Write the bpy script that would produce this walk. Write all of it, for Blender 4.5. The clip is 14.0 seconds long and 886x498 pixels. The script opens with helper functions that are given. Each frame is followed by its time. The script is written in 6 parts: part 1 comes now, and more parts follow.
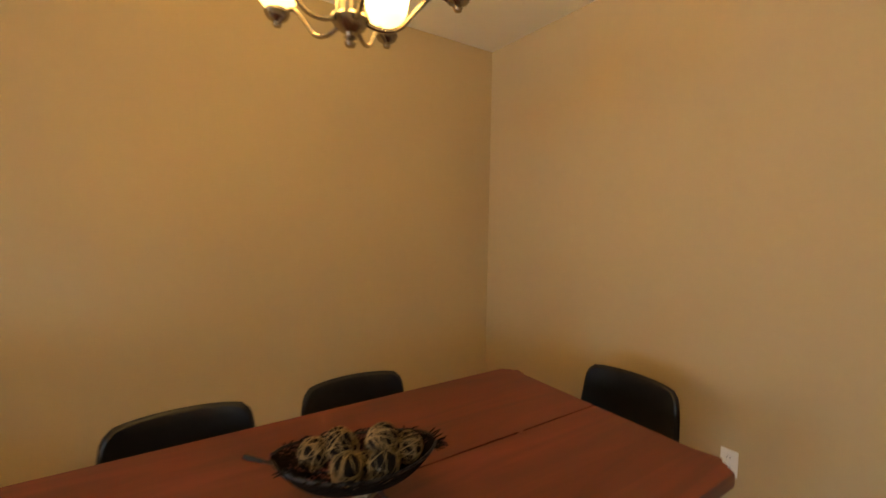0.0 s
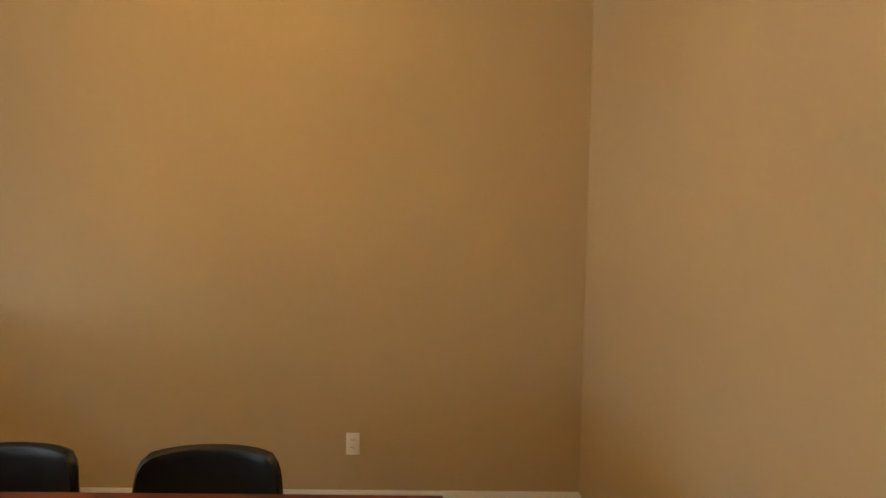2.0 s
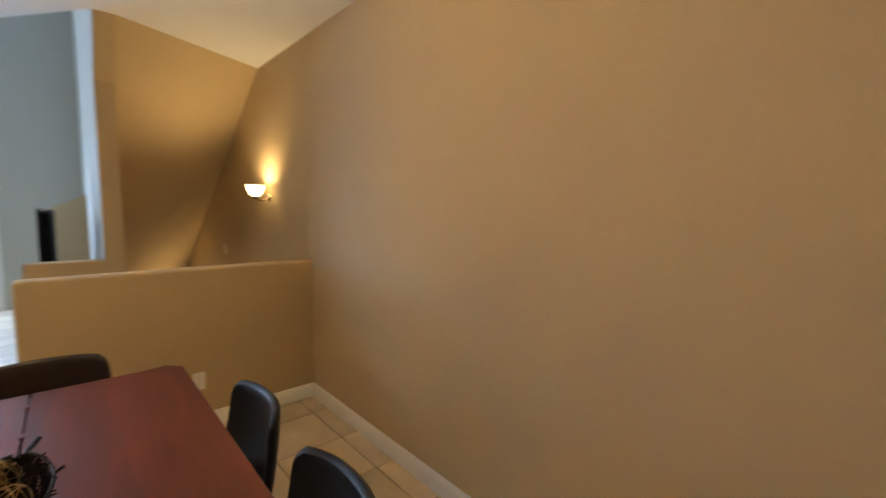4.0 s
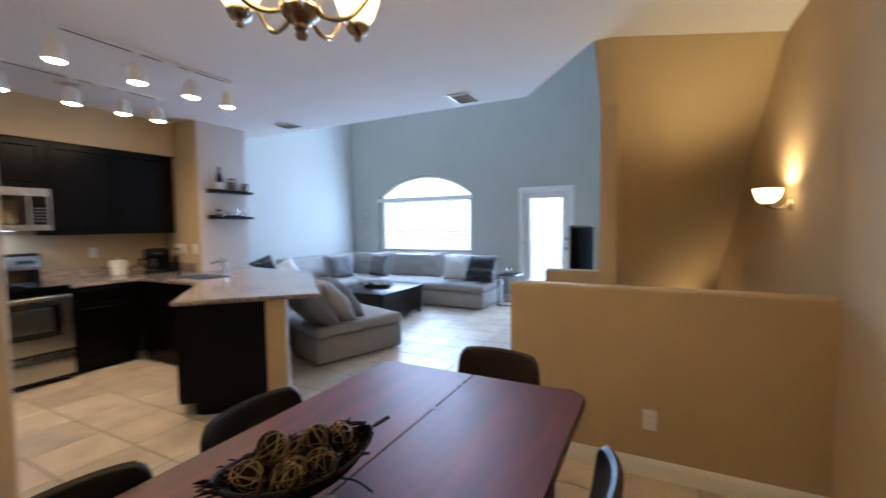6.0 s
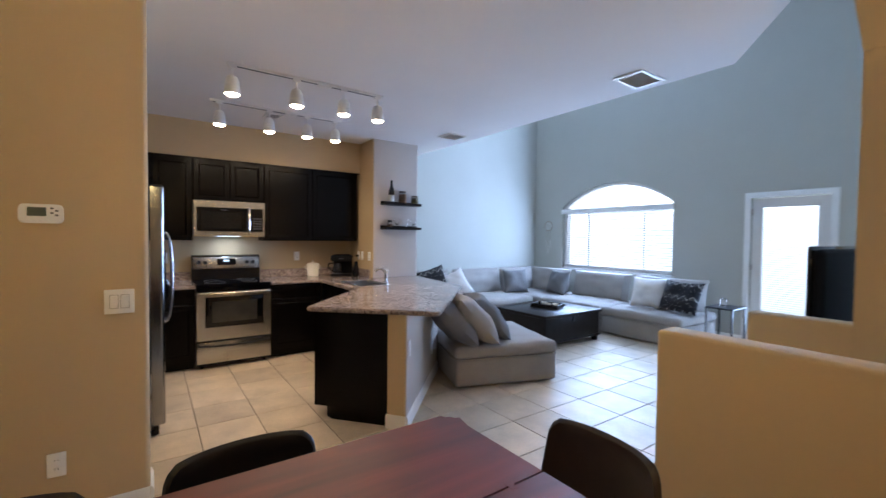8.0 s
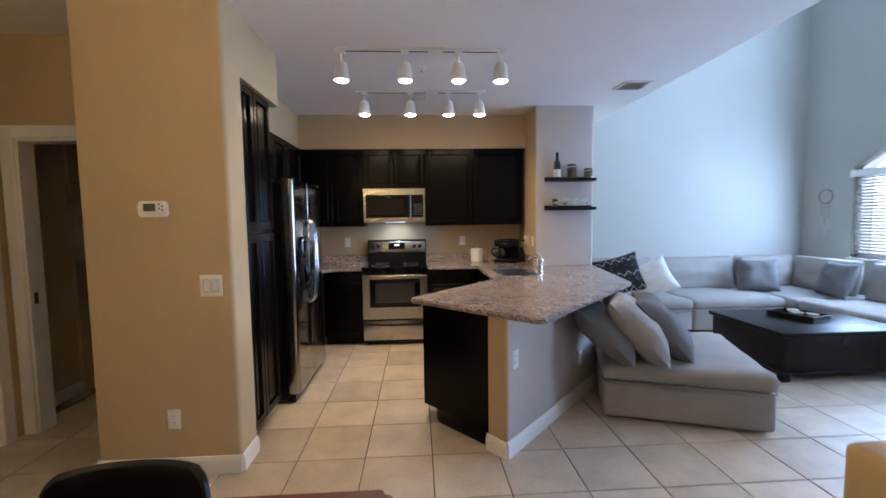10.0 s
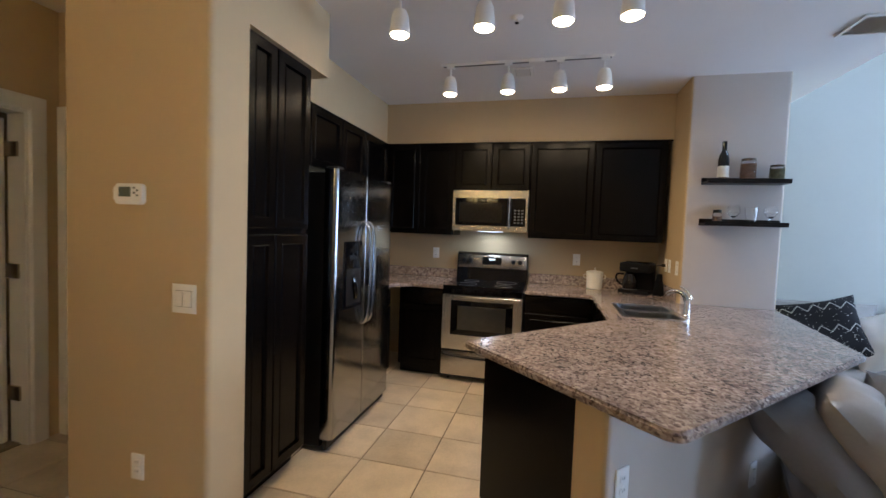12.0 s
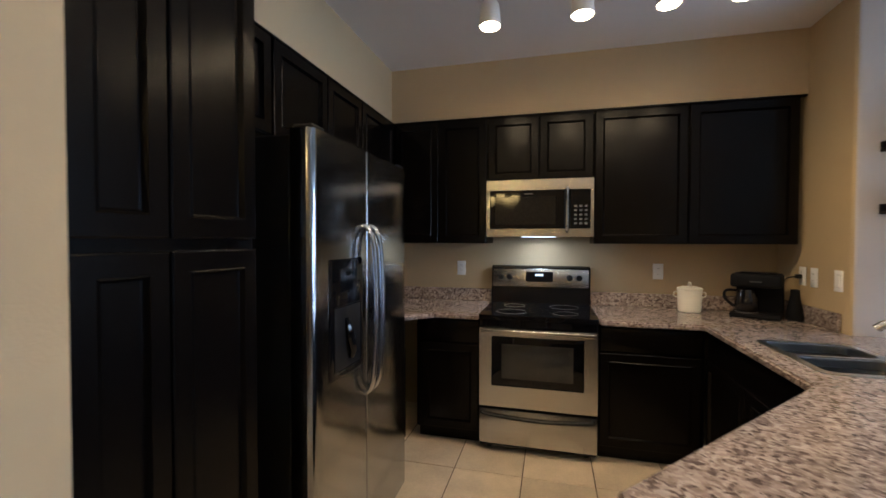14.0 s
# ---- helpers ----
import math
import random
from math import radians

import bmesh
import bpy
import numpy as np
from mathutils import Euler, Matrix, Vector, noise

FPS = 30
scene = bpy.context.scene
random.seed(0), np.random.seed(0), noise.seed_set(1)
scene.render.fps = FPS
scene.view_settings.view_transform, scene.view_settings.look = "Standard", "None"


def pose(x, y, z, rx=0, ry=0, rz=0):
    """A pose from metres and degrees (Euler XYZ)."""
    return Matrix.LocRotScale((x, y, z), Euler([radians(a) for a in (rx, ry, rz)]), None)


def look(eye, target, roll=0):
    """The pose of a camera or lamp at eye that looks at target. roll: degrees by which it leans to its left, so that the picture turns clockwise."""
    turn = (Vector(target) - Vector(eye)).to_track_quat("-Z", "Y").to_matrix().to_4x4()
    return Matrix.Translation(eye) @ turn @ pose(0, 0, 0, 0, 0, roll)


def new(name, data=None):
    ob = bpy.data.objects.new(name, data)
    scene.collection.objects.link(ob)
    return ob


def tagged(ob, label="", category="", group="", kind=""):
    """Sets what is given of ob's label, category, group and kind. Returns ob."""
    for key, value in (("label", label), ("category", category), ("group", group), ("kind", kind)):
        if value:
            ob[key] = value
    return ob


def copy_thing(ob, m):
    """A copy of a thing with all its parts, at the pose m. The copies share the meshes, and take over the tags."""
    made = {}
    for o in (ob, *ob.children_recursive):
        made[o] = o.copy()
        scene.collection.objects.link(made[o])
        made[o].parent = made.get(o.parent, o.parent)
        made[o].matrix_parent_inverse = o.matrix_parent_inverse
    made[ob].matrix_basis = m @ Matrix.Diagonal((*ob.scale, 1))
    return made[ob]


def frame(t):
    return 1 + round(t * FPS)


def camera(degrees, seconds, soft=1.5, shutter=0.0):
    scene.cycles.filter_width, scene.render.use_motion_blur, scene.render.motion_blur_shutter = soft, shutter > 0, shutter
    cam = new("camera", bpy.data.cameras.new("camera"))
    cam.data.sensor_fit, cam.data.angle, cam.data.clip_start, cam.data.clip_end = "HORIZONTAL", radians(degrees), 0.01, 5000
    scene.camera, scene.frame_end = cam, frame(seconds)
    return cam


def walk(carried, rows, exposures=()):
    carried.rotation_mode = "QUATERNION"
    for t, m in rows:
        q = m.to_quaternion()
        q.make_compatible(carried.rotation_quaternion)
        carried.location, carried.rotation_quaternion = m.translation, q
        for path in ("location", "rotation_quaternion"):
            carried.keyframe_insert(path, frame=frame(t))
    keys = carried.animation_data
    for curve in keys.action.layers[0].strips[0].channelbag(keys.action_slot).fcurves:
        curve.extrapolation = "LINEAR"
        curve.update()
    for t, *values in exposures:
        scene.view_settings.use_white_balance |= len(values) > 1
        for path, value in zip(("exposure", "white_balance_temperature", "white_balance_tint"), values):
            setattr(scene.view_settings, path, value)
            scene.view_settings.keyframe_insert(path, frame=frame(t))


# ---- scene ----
cam = camera(93.2, 14.0, shutter=0.5)
PATH = [
    (0, (-1.231, 1.364, 1.461), (0.433, 0.264, 1.33), 0.9),
    (0.5, (-1.143, 1.06, 1.51), (0.534, -0.019, 1.362), 3.0),
    (1, (-1.051, 0.660, 1.501), (0.710, -0.280, 1.365), 0.6),
    (1.5, (-0.984, 0.304, 1.501), (0.957, -0.162, 1.368), 0.5),
    (2, (-0.856, 0.028, 1.495), (1.141, 0.012, 1.395), 0.8),
    (2.2, (-0.748, -0.02, 1.475), (1.244, 0.116, 1.37), 1.8),
    (3.2, (-0.40, -0.165, 1.486), (1.33, 0.785, 1.36), 1.0),
    (4.3, (0.06, -0.224, 1.496), (1.049, 1.507, 1.335), 0.6),
    (4.5, (0.150, -0.202, 1.466), (0.834, 1.674, 1.336), 0.5),
    (5, (0.335, -0.105, 1.462), (0.456, 1.884, 1.268), -0.4),
    (5.5, (0.438, 0.116, 1.447), (0.022, 2.063, 1.263), 1.2),
    (6, (0.526, 0.232, 1.45), (-0.383, 2.01, 1.336), -0.7),
    (6.5, (0.665, 0.277, 1.463), (-0.696, 1.737, 1.335), -0.1),
    (7, (0.693, 0.424, 1.472), (-0.697, 1.86, 1.393), -0.8),
    (7.2, (0.665, 0.546, 1.459), (-0.715, 1.992, 1.415), 0.8),
    (8.2, (0.615, 1.12, 1.47), (-1.08, 2.18, 1.40), 0.0),
    (9.3, (0.41, 1.699, 1.482), (-1.491, 2.315, 1.395), -1.1),
    (9.5, (0.413, 1.838, 1.477), (-1.54, 2.264, 1.399), -0.5),
    (10, (0.365, 2.077, 1.48), (-1.627, 2.193, 1.335), -0.8),
    (10.5, (0.156, 2.213, 1.462), (-1.841, 2.113, 1.393), 2.2),
    (11, (-0.074, 2.315, 1.465), (-2.044, 1.98, 1.386), 1.3),
    (11.5, (-0.327, 2.417, 1.472), (-2.257, 1.895, 1.413), 0.7),
    (12, (-0.64, 2.388, 1.452), (-2.575, 1.894, 1.357), 2.1),
    (12.5, (-0.888, 2.352, 1.446), (-2.793, 1.748, 1.381), 1.3),
    (13, (-1.182, 2.259, 1.44), (-3.019, 1.468, 1.39), 1.6),
    (13.5, (-1.461, 2.04, 1.444), (-3.384, 1.491, 1.444), -0.2),
    (14, (-1.733, 1.882, 1.421), (-3.668, 1.381, 1.377), 0.1),
]
EXPOSURES = [(0.0, -0.12, 8400, 11), (2.2, -0.15, 7800, 10), (4.3, -0.1, 6000, 11), (7.2, -0.15, 5450, 15), (9.5, -0.1, 5450, 15), (10.5, -0.16, 5600, 13), (12.0, -0.28, 5700, 11), (14.0, -0.42, 5750, 10)]
walk(cam, [(t, look(eye, target, roll)) for t, eye, target, roll in PATH], EXPOSURES)

# ---- world, sun and large lights ----
world = bpy.data.worlds.new("sky")
scene.world = world
world.use_nodes = True
wn = world.node_tree.nodes
sky = wn.new("ShaderNodeTexSky")
sky.sky_type = "NISHITA"
sky.sun_disc = False
sky.sun_elevation, sky.sun_rotation = radians(55), radians(200)
wn["Background"].inputs["Strength"].default_value = 0.10
world.node_tree.links.new(sky.outputs["Color"], wn["Background"].inputs["Color"])

sun = new("sun", bpy.data.lights.new("sun", "SUN"))
sun.data.energy, sun.data.angle, sun.data.color = 2.5, radians(0.5), (1.0, 0.95, 0.88)
sun.matrix_world = look((-2, -12, 16), (0, 0, 0))

DAY = (0.55, 0.73, 1.0)
TRACKW, TRACKCOL = 17.0, (1.0, 0.69, 0.37)


def area_lamp(name, eye, target, w, h, watts, colour):
    la = bpy.data.lights.new(name, "AREA")
    la.shape, la.size, la.size_y, la.energy, la.color = "RECTANGLE", w, h, watts, colour
    ob = new(name, la)
    ob.matrix_world = look(eye, target)
    return ob


# daylight that enters by the arched window, the glazed door and the high window
area_lamp("window_daylight", (-3.89, 7.90, 1.60), (-3.89, 0, 1.1), 2.1, 1.35, 150, DAY)
area_lamp("door_daylight", (-1.295, 7.925, 1.07), (-1.295, 0, 0.8), 0.57, 1.6, 72, DAY)
area_lamp("high_window_daylight", (-3.6, 8.05, 4.615), (-3.6, 0, 3.2), 1.5, 0.82, 95, DAY)

# ---- materials ----


def material(name, base, rough=0.6, metal=0.0, vary=0.08, scale=6.0, bump=0.0, bump_scale=120.0, coat=0.0, stretch=None, spec=0.5):
    """Paint-like surface: the base colour varied at two scales, with fine relief."""
    m = bpy.data.materials.new(name)
    m.use_nodes = True
    n, l = m.node_tree.nodes, m.node_tree.links
    b = n["Principled BSDF"]
    b.inputs["Roughness"].default_value = rough
    b.inputs["Metallic"].default_value = metal
    b.inputs["Coat Weight"].default_value = coat
    b.inputs["Specular IOR Level"].default_value = spec
    co = n.new("ShaderNodeTexCoord")
    vec = co.outputs["Object"]
    if stretch:
        mp = n.new("ShaderNodeMapping")
        mp.inputs["Scale"].default_value = stretch
        l.new(vec, mp.inputs["Vector"])
        vec = mp.outputs["Vector"]
    t1 = n.new("ShaderNodeTexNoise")
    t1.inputs["Scale"].default_value, t1.inputs["Detail"].default_value = scale, 5.0
    l.new(vec, t1.inputs["Vector"])
    t2 = n.new("ShaderNodeTexNoise")
    t2.inputs["Scale"].default_value, t2.inputs["Detail"].default_value = scale * 14, 3.0
    l.new(vec, t2.inputs["Vector"])
    mix = n.new("ShaderNodeMath")
    mix.operation = "MULTIPLY_ADD"
    mix.inputs[1].default_value = 0.35
    l.new(t2.outputs["Fac"], mix.inputs[0])
    l.new(t1.outputs["Fac"], mix.inputs[2])
    ramp = n.new("ShaderNodeValToRGB")
    ramp.color_ramp.elements[0].position, ramp.color_ramp.elements[1].position = 0.4, 0.95
    ramp.color_ramp.elements[0].color = (*[c * (1 - vary) for c in base], 1)
    ramp.color_ramp.elements[1].color = (*[min(1, c * (1 + vary)) for c in base], 1)
    l.new(mix.outputs[0], ramp.inputs["Fac"])
    l.new(ramp.outputs["Color"], b.inputs["Base Color"])
    if bump:
        t3 = n.new("ShaderNodeTexNoise")
        t3.inputs["Scale"].default_value, t3.inputs["Detail"].default_value = bump_scale, 3.0
        l.new(vec, t3.inputs["Vector"])
        bp = n.new("ShaderNodeBump")
        bp.inputs["Strength"].default_value, bp.inputs["Distance"].default_value = bump, 0.002
        l.new(t3.outputs["Fac"], bp.inputs["Height"])
        l.new(bp.outputs["Normal"], b.inputs["Normal"])
    return m


def emitter(name, colour, strength):
    m = bpy.data.materials.new(name)
    m.use_nodes = True
    b = m.node_tree.nodes["Principled BSDF"]
    b.inputs["Base Color"].default_value = (0.85, 0.83, 0.78, 1)
    b.inputs["Emission Color"].default_value = (*colour, 1)
    b.inputs["Emission Strength"].default_value = strength
    return m


def glass(name, tint=(1, 1, 1), rough=0.0):
    m = bpy.data.materials.new(name)
    m.use_nodes = True
    b = m.node_tree.nodes["Principled BSDF"]
    b.inputs["Base Color"].default_value = (*tint, 1)
    b.inputs["Transmission Weight"].default_value = 1.0
    b.inputs["Roughness"].default_value = rough
    b.inputs["IOR"].default_value = 1.45
    return m


PAINT = material("wall_paint", (0.530, 0.405, 0.238), 0.75, vary=0.03, scale=1.5, bump=0.25, bump_scale=140)
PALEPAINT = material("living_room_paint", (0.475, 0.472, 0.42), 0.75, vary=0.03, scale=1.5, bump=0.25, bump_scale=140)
CEILING = material("ceiling_paint", (0.82, 0.80, 0.79), 0.9, vary=0.02, scale=2, bump=0.3, bump_scale=90)
# wall_paint made greyer and lighter: window daylight put into the colour
DAYLITPAINT = material("daylit_wall_paint", (0.53, 0.475, 0.43), 0.75, vary=0.03, scale=1.5, bump=0.25, bump_scale=140)
TRIM = material("trim_paint", (0.83, 0.82, 0.80), 0.45, vary=0.03)
DOORPAINT = material("door_paint", (0.76, 0.74, 0.71), 0.4, vary=0.03)
CABINET = material("espresso_wood", (0.0030, 0.0024, 0.0022), 0.25, vary=0.3, scale=3, bump=0.06, bump_scale=60, stretch=(6, 6, 0.6), spec=0.13)
STEEL = material("brushed_steel", (0.36, 0.37, 0.385), 0.15, 1.0, vary=0.05, scale=4, bump=0.015, bump_scale=90, stretch=(40, 40, 0.5))
STEELV = material("brushed_steel_horizontal", (0.50, 0.49, 0.475), 0.27, 1.0, vary=0.10, scale=4, bump=0.06, bump_scale=90, stretch=(0.5, 0.5, 40))
CHROME = material("chrome", (0.72, 0.71, 0.70), 0.10, 1.0, vary=0.03)
HANDLE = material("satin_steel_handle", (0.46, 0.47, 0.49), 0.22, 1.0, vary=0.04)
SINKSTEEL = material("sink_steel", (0.55, 0.55, 0.55), 0.28, 1.0, vary=0.1, scale=8)
BLACKGLOSS = material("black_glass", (0.004, 0.004, 0.005), 0.04, vary=0.1, spec=0.3)
BLACKPLASTIC = material("black_plastic", (0.007, 0.007, 0.0075), 0.4, vary=0.15, spec=0.3)
MATTEBLACK = material("matte_black", (0.006, 0.006, 0.007), 0.75, vary=0.1, spec=0.15)
GREYPLASTIC = material("grey_plastic", (0.10, 0.10, 0.105), 0.45, vary=0.1)
WHITEPLASTIC = material("white_plastic", (0.87, 0.87, 0.86), 0.35, vary=0.02)
WHITEMETAL = material("white_enamel", (0.82, 0.80, 0.77), 0.35, vary=0.02)
LEATHER = material("black_leather", (0.007, 0.0065, 0.007), 0.36, vary=0.3, scale=12, bump=0.3, bump_scale=260, spec=0.3)
BRASS = material("antique_brass", (0.40, 0.34, 0.265), 0.25, 1.0, vary=0.25, scale=9)
BRONZE = material("dark_bronze", (0.10, 0.075, 0.05), 0.4, 0.8, vary=0.2)
SOFA = material("sofa_linen", (0.335, 0.31, 0.285), 0.95, vary=0.10, scale=5, bump=0.5, bump_scale=420)
PILLOWGREY = material("pillow_grey", (0.165, 0.16, 0.16), 0.95, vary=0.12, scale=6, bump=0.5, bump_scale=380)
PILLOWWHITE = material("pillow_white", (0.75, 0.73, 0.71), 0.95, vary=0.05, scale=6, bump=0.4, bump_scale=380)
DARKWOOD = material("dark_wood", (0.016, 0.012, 0.010), 0.35, vary=0.4, scale=2.5, bump=0.2, bump_scale=40, stretch=(1, 12, 1), spec=0.13)
CERAMIC = material("cream_ceramic", (0.78, 0.74, 0.64), 0.3, vary=0.02)
TWIG = material("rattan_twig", (0.25, 0.165, 0.07), 0.45, vary=0.5, scale=30)
TWIGDARK = material("dark_rattan", (0.011, 0.007, 0.005), 0.8, vary=0.4, scale=30, spec=0.1)
IRON = material("black_iron", (0.010, 0.010, 0.010), 0.45, 0.3, vary=0.2)
CARPET = material("carpet_tan", (0.30, 0.24, 0.17), 1.0, vary=0.2, scale=40, bump=0.8, bump_scale=300)
GROUT = material("grout", (0.15, 0.118, 0.088), 0.95, vary=0.15, scale=12, bump=0.4)
BLIND = material("blind_slat", (0.70, 0.70, 0.69), 0.5, vary=0.02)
_bn, _bl = BLIND.node_tree.nodes, BLIND.node_tree.links
_tr, _mx = _bn.new("ShaderNodeBsdfTranslucent"), _bn.new("ShaderNodeMixShader")
_tr.inputs["Color"].default_value, _mx.inputs["Fac"].default_value = (0.85, 0.87, 0.88, 1), 0.32
_bl.new(_bn["Principled BSDF"].outputs[0], _mx.inputs[1])
_bl.new(_tr.outputs[0], _mx.inputs[2])
_bl.new(_mx.outputs[0], _bn["Material Output"].inputs["Surface"])
PANE = glass("window_glass")
CLEARGLASS = glass("clear_glass")
BOTTLEGLASS = material("dark_bottle_glass", (0.012, 0.010, 0.010), 0.08, vary=0.2)
SHADE = emitter("lit_glass_shade", (1.0, 0.66, 0.225), 26.0)
SCONCESHADE = emitter("lit_sconce_glass", (1.0, 0.68, 0.27), 11.0)
# emission put weaker towards the brass cup, so that less light goes down
_sn, _sl = SHADE.node_tree.nodes, SHADE.node_tree.links
_co, _xyz, _mr = _sn.new("ShaderNodeTexCoord"), _sn.new("ShaderNodeSeparateXYZ"), _sn.new("ShaderNodeMapRange")
_mr.inputs["From Min"].default_value, _mr.inputs["From Max"].default_value = -0.67, -0.56
_mr.inputs["To Min"].default_value, _mr.inputs["To Max"].default_value = 4.0, 38.0
_sl.new(_co.outputs["Object"], _xyz.inputs[0])
_sl.new(_xyz.outputs["Z"], _mr.inputs["Value"])
_sl.new(_mr.outputs["Result"], _sn["Principled BSDF"].inputs["Emission Strength"])
BULB = emitter("lamp_face", (1.0, 0.73, 0.40), 110.0)
DAYLIGHT = emitter("bright_outdoors", (0.80, 0.90, 1.0), 3.0)
DISPLAY = emitter("display_digits", (0.6, 0.8, 1.0), 1.2)


def granite():
    m = material("granite", (0.42, 0.36, 0.32), 0.12, vary=0.1)
    n, l = m.node_tree.nodes, m.node_tree.links
    b = n["Principled BSDF"]
    co = n.new("ShaderNodeTexCoord")
    v = n.new("ShaderNodeTexVoronoi")
    v.inputs["Scale"].default_value = 95
    wob = n.new("ShaderNodeTexNoise")
    wob.inputs["Scale"].default_value = 30
    add = n.new("ShaderNodeVectorMath")
    add.operation = "MULTIPLY_ADD"
    add.inputs[1].default_value = (0.03, 0.03, 0.03)
    l.new(co.outputs["Object"], wob.inputs["Vector"])
    l.new(wob.outputs["Color"], add.inputs[0])
    l.new(co.outputs["Object"], add.inputs[2])
    l.new(add.outputs[0], v.inputs["Vector"])
    r = n.new("ShaderNodeValToRGB")
    e = r.color_ramp.elements
    e[0].position, e[0].color = 0.0, (0.085, 0.062, 0.055, 1)
    e[1].position, e[1].color = 1.0, (0.46, 0.395, 0.355, 1)
    for p, c in ((0.22, (0.115, 0.085, 0.075, 1)), (0.30, (0.20, 0.15, 0.13, 1)), (0.52, (0.29, 0.228, 0.20, 1)), (0.72, (0.39, 0.325, 0.285, 1))):
        k = e.new(p)
        k.color = c
    l.new(v.outputs["Color"], r.inputs["Fac"])
    big = n.new("ShaderNodeTexNoise")
    big.inputs["Scale"].default_value, big.inputs["Detail"].default_value = 7, 6
    l.new(co.outputs["Object"], big.inputs["Vector"])
    mx = n.new("ShaderNodeMix")
    mx.data_type, mx.blend_type = "RGBA", "OVERLAY"
    mx.inputs["Factor"].default_value = 0.5
    l.new(r.outputs["Color"], mx.inputs["A"])
    l.new(big.outputs["Fac"], mx.inputs["B"])
    l.new(mx.outputs["Result"], b.inputs["Base Color"])
    return m


GRANITE = granite()


def walnut():
    """Board wood: long grain along y, a tone of its own for each board across x, dark figure."""
    m = material("walnut_tabletop", (0.20, 0.06, 0.025), 0.26, vary=0.1, spec=0.5)
    n, l = m.node_tree.nodes, m.node_tree.links
    b = n["Principled BSDF"]
    co = n.new("ShaderNodeTexCoord")
    mp = n.new("ShaderNodeMapping")
    mp.inputs["Scale"].default_value = (5, 0.55, 5)
    l.new(co.outputs["Object"], mp.inputs["Vector"])
    g = n.new("ShaderNodeTexNoise")
    g.inputs["Scale"].default_value, g.inputs["Detail"].default_value, g.inputs["Distortion"].default_value = 2.2, 8, 1.2
    l.new(mp.outputs["Vector"], g.inputs["Vector"])
    r = n.new("ShaderNodeValToRGB")
    e = r.color_ramp.elements
    e[0].position, e[0].color = 0.28, (0.085, 0.018, 0.013, 1)
    e[1].position, e[1].color = 0.74, (0.175, 0.038, 0.026, 1)
    k = e.new(0.5)
    k.color = (0.130, 0.027, 0.018, 1)
    l.new(g.outputs["Fac"], r.inputs["Fac"])
    sx = n.new("ShaderNodeSeparateXYZ")
    l.new(co.outputs["Object"], sx.inputs[0])
    st = n.new("ShaderNodeMath")
    st.operation = "SNAP"
    st.inputs[1].default_value = 0.124
    l.new(sx.outputs["X"], st.inputs[0])
    wn1 = n.new("ShaderNodeTexWhiteNoise")
    wn1.noise_dimensions = "1D"
    l.new(st.outputs[0], wn1.inputs["W"])
    hsv = n.new("ShaderNodeHueSaturation")
    ma = n.new("ShaderNodeMath")
    ma.operation = "MULTIPLY_ADD"
    ma.inputs[1].default_value, ma.inputs[2].default_value = 0.34, 0.83
    l.new(wn1.outputs["Value"], ma.inputs[0])
    l.new(ma.outputs[0], hsv.inputs["Value"])
    l.new(r.outputs["Color"], hsv.inputs["Color"])
    l.new(hsv.outputs["Color"], b.inputs["Base Color"])
    rr = n.new("ShaderNodeMapRange")
    rr.inputs["To Min"].default_value, rr.inputs["To Max"].default_value = 0.36, 0.48
    l.new(g.outputs["Fac"], rr.inputs["Value"])
    l.new(rr.outputs["Result"], b.inputs["Roughness"])
    return m


WALNUT = walnut()


def tile_material():
    m = material("ceramic_tile", (0.58, 0.485, 0.365), 0.40, vary=0.20, scale=4.5, bump=0.12, bump_scale=25)
    n, l = m.node_tree.nodes, m.node_tree.links
    b = n["Principled BSDF"]
    info = n.new("ShaderNodeObjectInfo")
    ma = n.new("ShaderNodeMath")
    ma.operation = "MULTIPLY_ADD"
    ma.inputs[1].default_value, ma.inputs[2].default_value = 0.22, 0.89
    l.new(info.outputs["Random"], ma.inputs[0])
    src = b.inputs["Base Color"].links[0].from_socket
    hsv = n.new("ShaderNodeHueSaturation")
    l.new(src, hsv.inputs["Color"])
    l.new(ma.outputs[0], hsv.inputs["Value"])
    l.new(hsv.outputs["Color"], b.inputs["Base Color"])
    # each tile has a veining of its own
    co = next(k for k in n if k.type == "TEX_COORD")
    off = n.new("ShaderNodeVectorMath")
    off.operation = "MULTIPLY_ADD"
    off.inputs[1].default_value = (37, 53, 11)
    l.new(info.outputs["Random"], off.inputs[0])
    l.new(co.outputs["Object"], off.inputs[2])
    for k in n:
        if k.type == "TEX_NOISE":
            l.new(off.outputs[0], k.inputs["Vector"])
    return m


TILE = tile_material()


